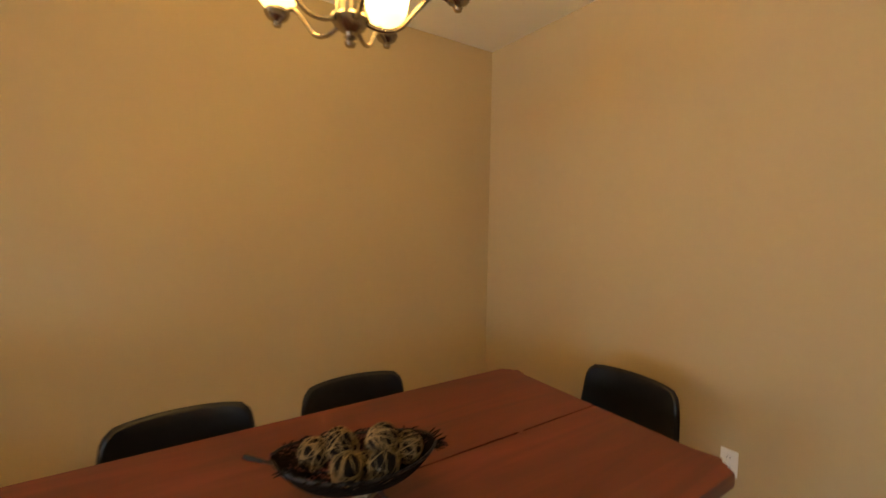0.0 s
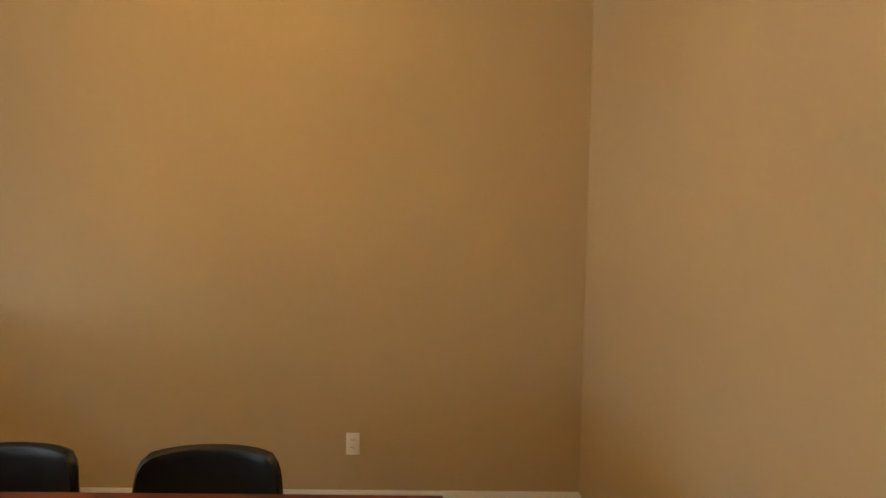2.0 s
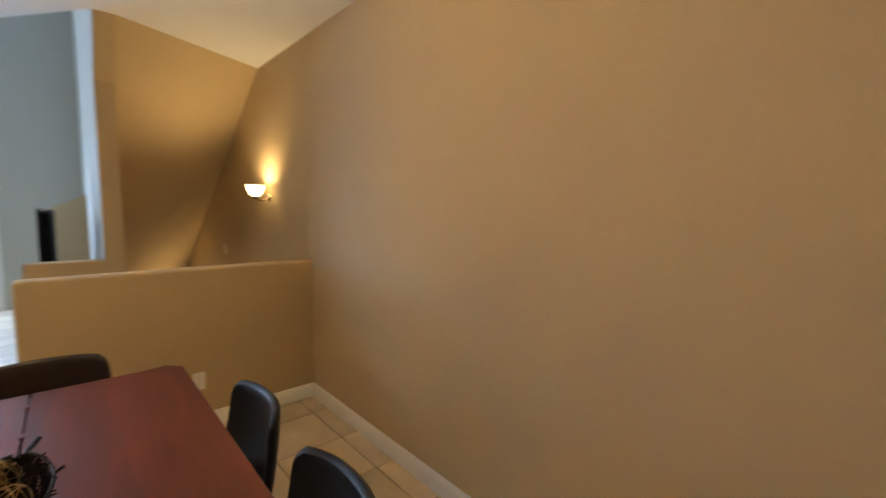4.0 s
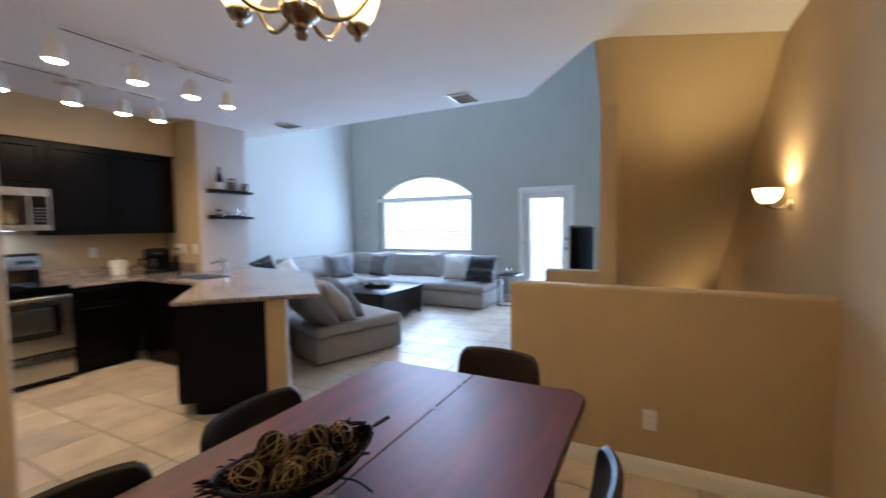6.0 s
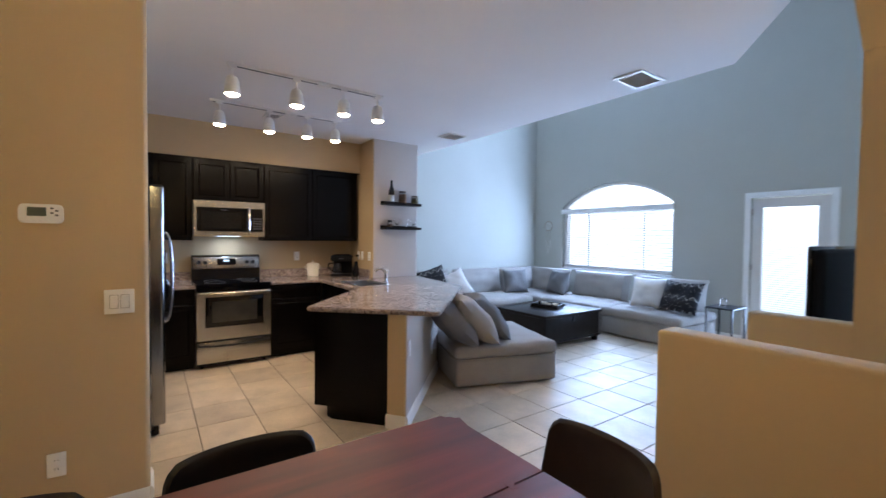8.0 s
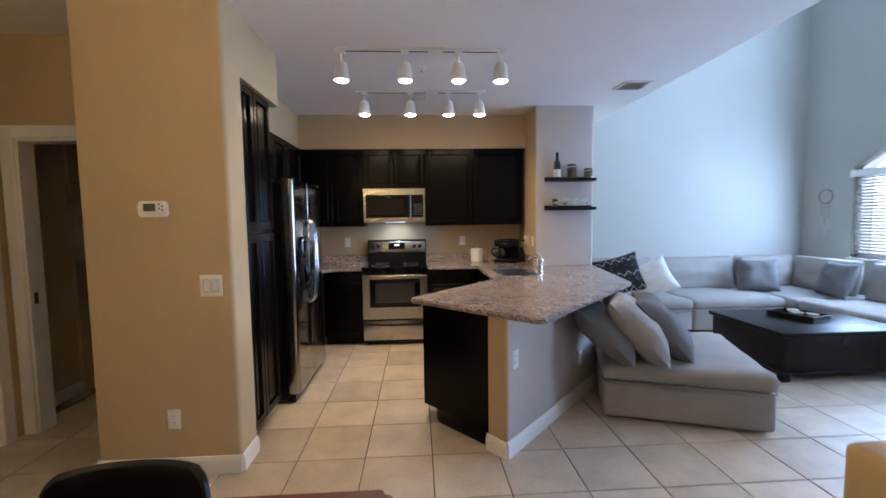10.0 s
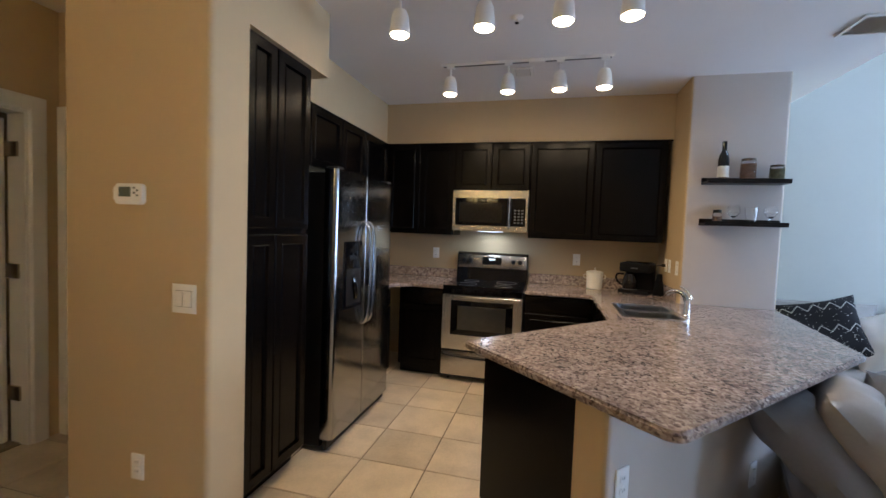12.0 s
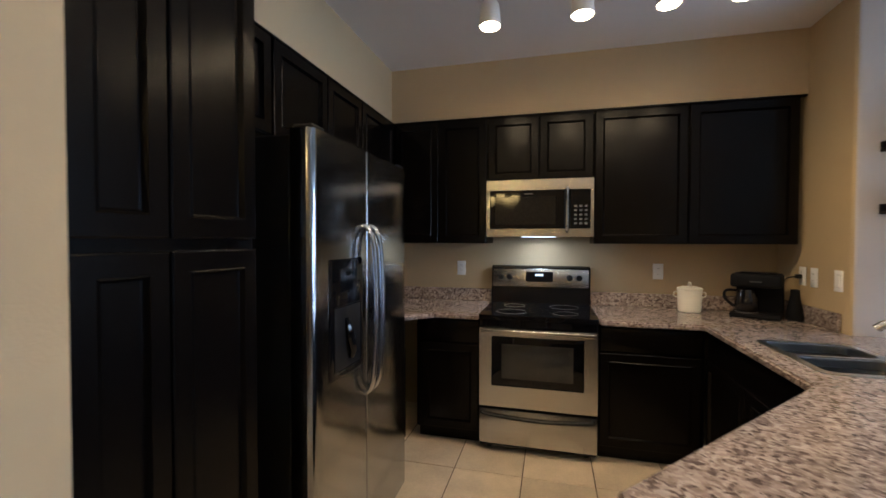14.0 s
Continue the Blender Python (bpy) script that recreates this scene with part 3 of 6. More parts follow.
def window_1():
    wx0, wx1, wz0, ws, wt = WIN
    t = thing("window_1", (wx0 + wx1) / 2, YF, wz0, 0, "white arched living room window with lowered white blinds", "window")
    tagged(t, kind="structure")
    ox, oz = (wx0 + wx1) / 2, wz0
    half = (wx1 - wx0) / 2
    bm = B()
    box(bm, -half, 0.07, 0, -half + 0.05, 0.13, ws - oz)
    box(bm, half - 0.05, 0.07, 0, half, 0.13, ws - oz)
    box(bm, -half, 0.07, 0, half, 0.13, 0.05)
    box(bm, -half, 0.07, ws - oz - 0.10, half, 0.13, ws - oz - 0.04)
    for x in (-0.56, 0.56):
        box(bm, x - 0.006, 0.085, 0.05, x + 0.006, 0.115, ws - oz - 0.10)
    for (xa, za), (xb, zb) in zip(ARC, ARC[1:]):
        vs = [bm.verts.new((x - ox, y, z - oz)) for x, y, z in ((xa, 0.07, za), (xb, 0.07, zb), (xb, 0.07, zb - 0.05), (xa, 0.07, za - 0.05), (xa, 0.13, za), (xb, 0.13, zb), (xb, 0.13, zb - 0.05), (xa, 0.13, za - 0.05))]
        for q in ((0, 1, 2, 3), (7, 6, 5, 4), (0, 4, 5, 1), (3, 2, 6, 7)):
            bm.faces.new([vs[i] for i in q])
    part("window_frame", bm, WHITEMETAL, t)
    part("window_sill", box(B(), -half - 0.02, -0.03, -0.03, half + 0.02, 0.07, 0.0, 0.006), TRIM, t)
    bm = B()
    vs = [bm.verts.new((x - ox, 0.10, z - oz - 0.04)) for x, z in ARC] + [bm.verts.new((half - 0.04, 0.10, 0.04)), bm.verts.new((-half + 0.04, 0.10, 0.04))]
    bm.faces.new(vs)
    p = part("pane", bm, PANE, t)
    p.visible_shadow = False
    bl = part("headrail", box(B(), -half - 0.01, -0.045, 1.08, half + 0.01, 0.02, 1.17, 0.006), WHITEPLASTIC, t, "white blind valance")
    sl = finish("slat", moved(box(B(), -half + 0.02, -0.025, -0.0012, half - 0.02, 0.025, 0.0012), pose(0, 0, 0, 24)), BLIND)
    for i in range(25):
        o = new("slat", sl)
        o.parent = t
        o.matrix_local = pose(0, 0.03, 0.06 + 0.042 * i)
    for x in (-0.8, -0.25, 0.25, 0.8):
        part("cord", tube(B(), [(x, 0.002, 0.05), (x, 0.002, 1.09)], 0.0015, 5), WHITEPLASTIC, t)


window_1()


def window_2():
    hx0, hx1, hz0, hz1 = HIGH
    t = thing("window_2", (hx0 + hx1) / 2, YF, hz0, 0, "high rectangular window above the living room", "window")
    tagged(t, kind="structure")
    w, h = (hx1 - hx0) / 2, hz1 - hz0
    bm = B()
    for b in ((-w, 0, -w + 0.05, h), (w - 0.05, 0, w, h), (-w, 0, w, 0.05), (-w, h - 0.05, w, h)):
        box(bm, b[0], 0.05, b[1], b[2], 0.11, b[3])
    part("window_frame", bm, WHITEMETAL, t)
    p = part("pane", box(B(), -w + 0.05, 0.078, 0.05, w - 0.05, 0.082, h - 0.05), PANE, t)
    p.visible_shadow = False


window_2()


def casing(bm, w, h, cw=0.075, d=0.018):
    """Door casing in the plane y = 0, towards -y, round an opening from x = 0 to w and up to h."""
    for off, dep in ((0.0, d), (0.012, d + 0.006)):
        a = cw - off
        for b in ((-a, 0, -off * 0.4, h + a), (w + off * 0.4, 0, w + a, h + a), (-off * 0.4, h + off * 0.4, w + off * 0.4, h + a)):
            box(bm, b[0], -dep, b[1], b[2], 0, b[3], 0.003, 1)
    return bm


def patio_door():
    dx0, dx1, dz = DOOR
    w = dx1 - dx0
    t = thing("door_1", dx0, YF, 0, 0, "white glazed patio door with closed white blinds", "door")
    tagged(t, kind="structure")
    part("casing", casing(B(), w, dz), TRIM, t)
    bm = B()
    gx0, gx1, gz0, gz1 = 0.13, w - 0.13, 0.22, 1.92
    frame_plate(bm, 0.01, 0.01, w - 0.01, dz - 0.01, gx0, gz0, gx1, gz1, 0.03, 0.075)
    leaf = part("door_leaf", bm, DOORPAINT, t)
    bm = B()
    frame_plate(bm, gx0 - 0.03, gz0 - 0.03, gx1 + 0.03, gz1 + 0.03, gx0, gz0, gx1, gz1, 0.018, 0.032)
    part("glazing_bead", bm, DOORPAINT, leaf)
    p = part("pane", box(B(), gx0, 0.055, gz0, gx1, 0.06, gz1), PANE, t)
    p.visible_shadow = False
    sl = finish("slat", moved(box(B(), gx0 + 0.005, -0.016, -0.001, gx1 - 0.005, 0.015, 0.001), pose(0, 0, 0, 30)), BLIND)
    for i in range(56):
        o = new("slat", sl)
        o.parent = t
        o.matrix_local = pose(0, 0.036, gz0 + 0.02 + 0.03 * i)
    for z in (1.0, 1.18):
        bm = lathe(B(), [(0, 0), (0.024, 0), (0.024, 0.008), (0.010, 0.012), (0.010, 0.03), (0.024, 0.035), (0.022, 0.055), (0, 0.06)], seg=14)
        part("door_knob" if z < 1.1 else "deadbolt", moved(bm, pose(w - 0.065, 0.03, z, 90)), BRONZE, t)
    for z in (0.25, 1.05, 1.82):
        part("hinge", box(B(), 0.0, 0.012, z, 0.014, 0.032, z + 0.09), BRASS, t)
    part("threshold", box(B(), -0.01, -0.02, 0.0, w + 0.01, 0.12, 0.018, 0.004), BRONZE, t)


patio_door()


def panel_door_leaf(parent, w=0.80, h=2.03):
    """A moulded two-panel leaf in the plane y = 0, hinged at x = 0, thickness to +y; the top panel has an arched head."""
    bm = box(B(), 0, 0, 0.008, w, 0.035, h, 0.003, 1)
    leaf = part("door_leaf", bm, DOORPAINT, parent)
    for z0, z1, arch in ((0.22, 0.86, False), (1.02, 1.80, True)):
        for side in (0, 1):
            bm = B()
            pts = [(0.12, z0), (w - 0.12, z0), (w - 0.12, z1)]
            if arch:
                pts += [(w - 0.12 - (w - 0.24) * i / 10, z1 + 0.09 * math.sin(math.pi * i / 10)) for i in range(1, 10)]
            pts.append((0.12, z1))
            y = -0.001 if side == 0 else 0.036
            ring = [(x, y, z) for x, z in pts]
            tube(bm, ring, 0.009, 6, True)
            part("panel_moulding", bm, DOORPAINT, leaf)
    for y, s in ((-0.03, -1), (0.065, 1)):
        bm = lathe(B(), [(0, 0), (0.027, 0), (0.027, 0.006), (0.011, 0.010), (0.011, 0.028), (0.026, 0.036), (0.026, 0.05), (0, 0.06)], seg=14)
        part("door_knob", moved(bm, pose(w - 0.065, 0.0 if s < 0 else 0.035, 0.95, 90 * (1 if s < 0 else -1))), BRONZE, leaf)
    return leaf


def bedroom_door():
    t = thing("door_2", -2.51, YB, 0, 0, "white two-panel interior door standing open", "door")
    tagged(t, kind="structure")
    part("casing", moved(casing(B(), 0.91, 2.08, 0.09), pose(0, 0, 0) @ Matrix.Scale(-1, 4, (0, 1, 0))), TRIM, t)
    bm = B()
    box(bm, 0.0, -0.145, 0, 0.018, 0.002, 2.08)
    box(bm, 0.892, -0.145, 0, 0.91, 0.002, 2.08)
    box(bm, 0.018, -0.145, 2.062, 0.892, 0.002, 2.08)
    part("jamb", bm, TRIM, t)
    leaf = panel_door_leaf(t)
    leaf.matrix_local = pose(0.026, -0.155, 0, 0, 0, -70)
    for z in (0.28, 1.05, 1.80):
        bm = box(B(), 0.018, -0.15, z, 0.03, -0.05, z + 0.09)
        tube(bm, [(0.024, -0.155, z), (0.024, -0.155, z + 0.09)], 0.008, 8)
        part("hinge", bm, BRASS, t, "brass door hinge")


bedroom_door()


def hall_doorway():
    t = thing("door_3", -2.68, -0.64, 0, 90, "white cased doorway off the hallway", "door")
    tagged(t, kind="structure")
    part("casing", casing(B(), 0.80, 2.06, 0.085), TRIM, t)
    bm = B()
    box(bm, 0, -0.002, 0, 0.016, 0.125, 2.06)
    box(bm, 0.784, -0.002, 0, 0.80, 0.125, 2.06)
    box(bm, 0.016, -0.002, 2.044, 0.784, 0.125, 2.06)
    part("jamb", bm, TRIM, t)
    part("strike_plate", box(B(), 0.0155, 0.03, 0.92, 0.018, 0.06, 1.0), BRONZE, t)


hall_doorway()

bm = box(B(), -22, 11.0, -3, 8, 11.05, 16)
solid("backdrop", bm, DAYLIGHT, "glaring pale daylight outside the windows", "backdrop", "structure")

# ---- wall plates, vents, thermostat ----


# grey for the painted shade line round the switch rockers
GAPSHADE = material("switch_gap_shade", (0.30, 0.29, 0.28), 0.7, vary=0.1)


def outlet(x, y, z, rz, label="white duplex wall outlet", kind="outlet", w=0.072, h=0.118):
    """A cover plate facing -y before the turn; z is its middle."""
    t = thing("wall_outlet" if kind == "outlet" else "light_switch", x, y, z, rz, label, kind)
    part("cover_plate", box(B(), -w / 2, -0.006, -h / 2, w / 2, 0, h / 2, 0.003, 2), WHITEPLASTIC, t)
    if kind == "outlet":
        for s in (-1, 1):
            bm = prism(B(), rounded([(-0.017, -0.014), (0.017, -0.014), (0.017, 0.014), (-0.017, 0.014)], (0.008,) * 4, 3), 0, 0.003)
            f = part("socket", moved(bm, pose(0, -0.0055, s * 0.021, 90)), WHITEPLASTIC, t)
            for q in (-0.006, 0.006):
                part("slot", box(B(), q - 0.001, -0.0092, s * 0.021 - 0.002, q + 0.001, -0.0084, s * 0.021 + 0.007), BLACKPLASTIC, f)
    else:
        n = 2 if w > 0.1 else 1
        for i in range(n):
            cx = (i - (n - 1) / 2) * 0.046
            bm = box(B(), cx - 0.0165, -0.010, -0.033, cx + 0.0165, -0.005, 0.033, 0.002, 1)
            part("rocker", bm, WHITEPLASTIC, t)
            part("rocker_gap_shade", box(B(), cx - 0.0185, -0.0068, -0.0355, cx + 0.0185, -0.0055, 0.0355), GAPSHADE, t)
    for z in ((-0.048, 0.048) if kind != "outlet" else (0.0,)):
        part("screw", moved(lathe(B(), [(0, 0), (0.003, 0), (0.002, 0.001), (0, 0.001)], seg=8), pose(0, -0.006, z, 90)), TRIM, t)
    return t


outlet(-2.09, 0.638, 0.335, 90)
outlet(-2.09, 0.888, 1.115, 90, "white double rocker light switch", "switch", 0.125, 0.125)
outlet(XR, 0.47, 0.355, 90 + 180)
outlet(0.505, 2.83, 0.33, 0)
outlet(-0.43, YB, 0.40, 180)
outlet(XR, 5.22, 0.96, 270, "white single light switch by the stair", "switch")
outlet(XK, 1.15, 1.185, 90)
outlet(XK, 2.66, 1.185, 90)
outlet(-4.875, 3.43, 1.195, 0)
outlet(-4.755, 3.43, 1.195, 0)
outlet(-4.53, 3.43, 1.195, 0, "white single switch beside the sink", "switch")
outlet(-2.157, 2.663, 0.60, 136.9, "white outlet on the peninsula wall")
outlet(-2.925, 3.382, 0.33, 136.9, "white outlet low on the peninsula wall")


def thermostat():
    t = thing("thermostat", -2.09, 0.60, 1.555, 90, "white digital wall thermostat with grey display", "thermostat")
    bm = prism(B(), rounded([(-0.078, -0.045), (0.078, -0.045), (0.078, 0.045), (-0.078, 0.045)], (0.02,) * 4, 5), 0, 0.022)
    bmesh.ops.bevel(bm, geom=[e for e in bm.edges if all(v.co.z > 0.02 for v in e.verts)], offset=0.006, segments=3, affect="EDGES")
    part("case", moved(bm, pose(0, 0, 0, 90)), WHITEPLASTIC, t)
    part("display", box(B(), -0.048, -0.0235, -0.012, 0.018, -0.021, 0.030, 0.001, 1), material("lcd", (0.10, 0.12, 0.09), 0.2, vary=0.05), t)
    for x, z in ((0.038, 0.026), (0.038, 0.004), (0.055, 0.015), (0.055, -0.006), (-0.045, -0.030), (-0.022, -0.030), (0.0, -0.030), (0.022, -0.030)):
        part("button", box(B(), x - 0.006, -0.025, z - 0.004, x + 0.006, -0.021, z + 0.004, 0.002, 1), GREYPLASTIC if x > 0.03 else WHITEPLASTIC, t)


thermostat()


VENTBACK = material("vent_backing", (0.55, 0.54, 0.53), 0.7, vary=0.1)


def vent(x, y, w, d, label, n=10):
    t = thing("ceiling_vent", x, y, H, 0, label, "vent")
    bm = B()
    for b in ((-w / 2, -d / 2, w / 2, -d / 2 + 0.025), (-w / 2, d / 2 - 0.025, w / 2, d / 2), (-w / 2, -d / 2 + 0.025, -w / 2 + 0.025, d / 2 - 0.025), (w / 2 - 0.025, -d / 2 + 0.025, w / 2, d / 2 - 0.025)):
        box(bm, b[0], b[1], -0.012, b[2], b[3], -0.001, 0.003, 1)
    part("frame", bm, WHITEMETAL, t)
    part("backing", box(B(), -w / 2 + 0.02, -d / 2 + 0.02, -0.003, w / 2 - 0.02, d / 2 - 0.02, -0.001), VENTBACK, t)
    s = finish("slat", moved(box(B(), -w / 2 + 0.025, -0.008, -0.0008, w / 2 - 0.025, 0.008, 0.0008), pose(0, 0, 0, 40)), WHITEMETAL)
    for i in range(n):
        o = new("slat", s)
        o.parent = t
        o.matrix_local = pose(0, -d / 2 + 0.03 + (d - 0.06) * (i + 0.5) / n, -0.008)


vent(-1.25, 4.23, 0.25, 0.34, "white ceiling air vent near the ceiling edge", 14)
vent(-3.69, 4.18, 0.28, 0.28, "white ceiling air vent near the ceiling edge", 12)
vent(-4.13, 2.11, 0.20, 0.17, "small white kitchen ceiling vent", 7)
t = thing("sprinkler_head", -3.25, 2.13, H, 0, "small white ceiling sprinkler head", "sprinkler")
part("escutcheon", lathe(B(), [(0, -0.012), (0.02, -0.012), (0.04, -0.001), (0, -0.001)], seg=20), WHITEMETAL, t)
part("nozzle", lathe(B(), [(0, -0.035), (0.014, -0.035), (0.006, -0.03), (0.006, -0.012), (0, -0.012)], seg=12), CHROME, t)

# ---- track lights ----


def track(x, y0, y1, heads, tilt):
    t = thing("track_light", x, (y0 + y1) / 2, H, 0, "white ceiling track light with four lit heads", "track light", "kitchen track lights")
    oy = (y0 + y1) / 2
    part("rail", box(B(), -0.016, y0 - oy, -0.022, 0.016, y1 - oy, 0.0, 0.003, 1), WHITEMETAL, t)
    part("slot", box(B(), -0.010, y0 - oy + 0.02, -0.0235, 0.010, y1 - oy - 0.02, -0.0222), GREYPLASTIC, t, "dark conductor slot")
    part("canopy", box(B(), -0.03, 0.04, -0.032, 0.03, 0.16, 0.0, 0.006, 2), WHITEMETAL, t)
    for y in heads:
        h = part("lamp_head", lathe(B(), [(0.050, -0.235), (0.056, -0.236), (0.056, -0.215), (0.046, -0.13), (0.034, -0.105), (0.012, -0.10), (0.012, -0.095), (0, -0.095)], 0, 0, 24), WHITEMETAL, t)
        h.matrix_local = pose(0, y - oy, 0)
        s = part("stem", tube(B(), [(0, 0, -0.10), (0, 0, -0.02)], 0.007, 8), WHITEMETAL, h)
        part("adapter", box(B(), -0.017, -0.03, -0.042, 0.017, 0.03, -0.021, 0.004, 1), WHITEMETAL, h)
        part("bulb", lathe(B(), [(0, -0.250), (0.024, -0.247), (0.040, -0.241), (0.0485, -0.232), (0.049, -0.216), (0, -0.21)], seg=20), BULB, h)
        la = bpy.data.lights.new("track_spot", "SPOT")
        la.energy, la.color, la.spot_size, la.spot_blend, la.shadow_soft_size = TRACKW, TRACKCOL, radians(135), 0.9, 0.045
        lo = new("track_spot", la)
        lo.matrix_world = look((x, y, H - 0.266), (x + tilt, y, 0))


track(-2.86, 1.49, 2.77, (1.53, 2.0, 2.4, 2.72), 0.0)
track(-3.89, 1.49, 2.77, (1.57, 2.02, 2.4, 2.71), -1.0)

# ---- dining room ----


def dining_table():
    t = thing("dining_table", -0.226, 0.99, 0, 0, "reddish brown walnut dining table with a split board top", "table")
    w, l = 0.502, 1.032
    edges = (-w, -0.37, -0.245, -0.12, -0.0035)
    for s in (-1, 1):
        for i, (a, b) in enumerate(zip(edges, edges[1:])):
            pts = [(a, -l), (b, -l), (b, l), (a, l)]
            rad = (0.055, 0, 0, 0.055) if i == 0 else (0, 0, 0, 0)
            if s > 0:
                pts = [(-x, y) for x, y in pts][::-1]
                rad = rad[::-1]
            bm = prism(B(), rounded(pts, rad, 6), 0.705, 0.75)
            es = [e for e in bm.edges if e.is_boundary is False and all(abs(v.co.z - 0.75) < 1e-4 for v in e.verts)]
            rim = [e for e in es if all(abs(v.co.x) > w - 0.06 for v in e.verts) or all(abs(v.co.y) > l - 0.06 for v in e.verts)]
            rim = [e for e in rim if not (abs(e.verts[0].co.x - e.verts[1].co.x) < 1e-4 and abs(e.verts[0].co.x) < w - 0.001)]
            bmesh.ops.bevel(bm, geom=rim, offset=0.018, segments=3, affect="EDGES")
            part("board", bm, WALNUT, t)
    for y in (-0.62, -0.02, 0.02 + 0.60, 0.88):
        part("butterfly_key", box(B(), -0.018, y - 0.012, 0.72, 0.018, y + 0.012, 0.7508), WALNUT, t)
    part("apron", box(B(), -0.40, -0.9, 0.63, 0.40, 0.9, 0.7045, 0.004), WALNUT, t)
    for x in (-0.37, 0.37):
        for y in (-0.86, 0.86):
            bm = B()
            lathe(bm, [(0, 0), (0.026, 0), (0.036, 0.3), (0.045, 0.64), (0, 0.64)], x, y, 12)
            part("leg", bm, WALNUT, t)


dining_table()


def dining_chair(x, y, rz, label, mat):
    c = thing("dining_chair", x, y, 0, rz, label, "chair", "chairs round the dining table")
    n, m = 14, 10

    def shell(u, v, o):
        """Back: u across, v up."""
        half = 0.233 - 0.028 * v
        xx = u * half
        zz = 0.44 + 0.347 * v * (1 - 0.018 * abs(u) ** 6)
        yy = -0.195 - 0.065 * v + 0.055 * abs(u) ** 2.4 - 0.012 * math.sin(math.pi * v)
        return Vector((xx, yy - o, zz))
    bm = B()
    grids = []
    for o in (0.0, 0.032):
        g = []
        for i in range(n + 1):
            row = []
            for j in range(m + 1):
                u, v = 2 * i / n - 1, j / m
                # round the top corners
                r = 0.16
                if v > 1 - r and abs(u) > 1 - r:
                    du, dv = (abs(u) - 1 + r) / r, (v - 1 + r) / r
                    k = max(du, dv) / max(math.hypot(du, dv), 1e-6)
                    u = math.copysign(1 - r + r * du * k, u)
                    v = 1 - r + r * dv * k
                row.append(bm.verts.new(shell(u, v, o)))
            g.append(row)
        grids.append(g)
    for g, fl in zip(grids, (0, 1)):
        for i in range(n):
            for j in range(m):
                q = (g[i][j], g[i + 1][j], g[i + 1][j + 1], g[i][j + 1])
                bm.faces.new(q[::-1] if fl else q)
    a, b = grids
    loop = [(i, 0) for i in range(n)] + [(n, j) for j in range(m)] + [(i, m) for i in range(n, 0, -1)] + [(0, j) for j in range(m, 0, -1)]
    mid = {}
    for i, j in loop:
        p = (a[i][j].co + b[i][j].co) / 2
        out = Vector((p.x, 0, p.z - 0.60)).normalized()
        mid[i, j] = [bm.verts.new(a[i][j].co.lerp(b[i][j].co, q) + out * r) for q, r in ((0.12, 0.008), (0.5, 0.015), (0.88, 0.008))]
    for p, q in zip(loop, loop[1:] + loop[:1]):
        c1 = [a[p[0]][p[1]], *mid[p], b[p[0]][p[1]]]
        c2 = [a[q[0]][q[1]], *mid[q], b[q[0]][q[1]]]
        for r in range(4):
            bm.faces.new((c1[r], c2[r], c2[r + 1], c1[r + 1]))
    part("backrest", bm, mat, c)
    bm = prism(B(), rounded([(-0.215, -0.20), (0.215, -0.20), (0.205, 0.21), (-0.205, 0.21)], (0.05, 0.05, 0.08, 0.08), 6), 0.415, 0.475)
    bmesh.ops.bevel(bm, geom=[e for e in bm.edges if all(v.co.z > 0.47 for v in e.verts)], offset=0.02, segments=3, affect="EDGES")
    part("seat", bm, mat, c)
    for sx in (-1, 1):
        for sy in (-1, 1):
            part("leg", tube(B(), [(sx * 0.16, sy * 0.15, 0.42), (sx * 0.195, sy * 0.19, 0.0)], [0.016, 0.010], 10), BRONZE, c)
    return c


BROWNLEATHER = material("dark_brown_leather", (0.022, 0.013, 0.010), 0.36, vary=0.3, scale=12, bump=0.35, bump_scale=260)
CH1 = dining_chair(0.168, 0.72, 90, "black leather dining chair with a low curved back", LEATHER)
for x, y, rz in ((0.168, 1.335, 90), (-0.545, 0.67, -90), (-0.565, 1.27, -88), (-0.19, -0.09, 0)):
    copy_thing(CH1, pose(x, y, 0, 0, 0, rz))
dining_chair(-0.21, 2.02, 176, "dark brown leather dining chair by the half wall", BROWNLEATHER)


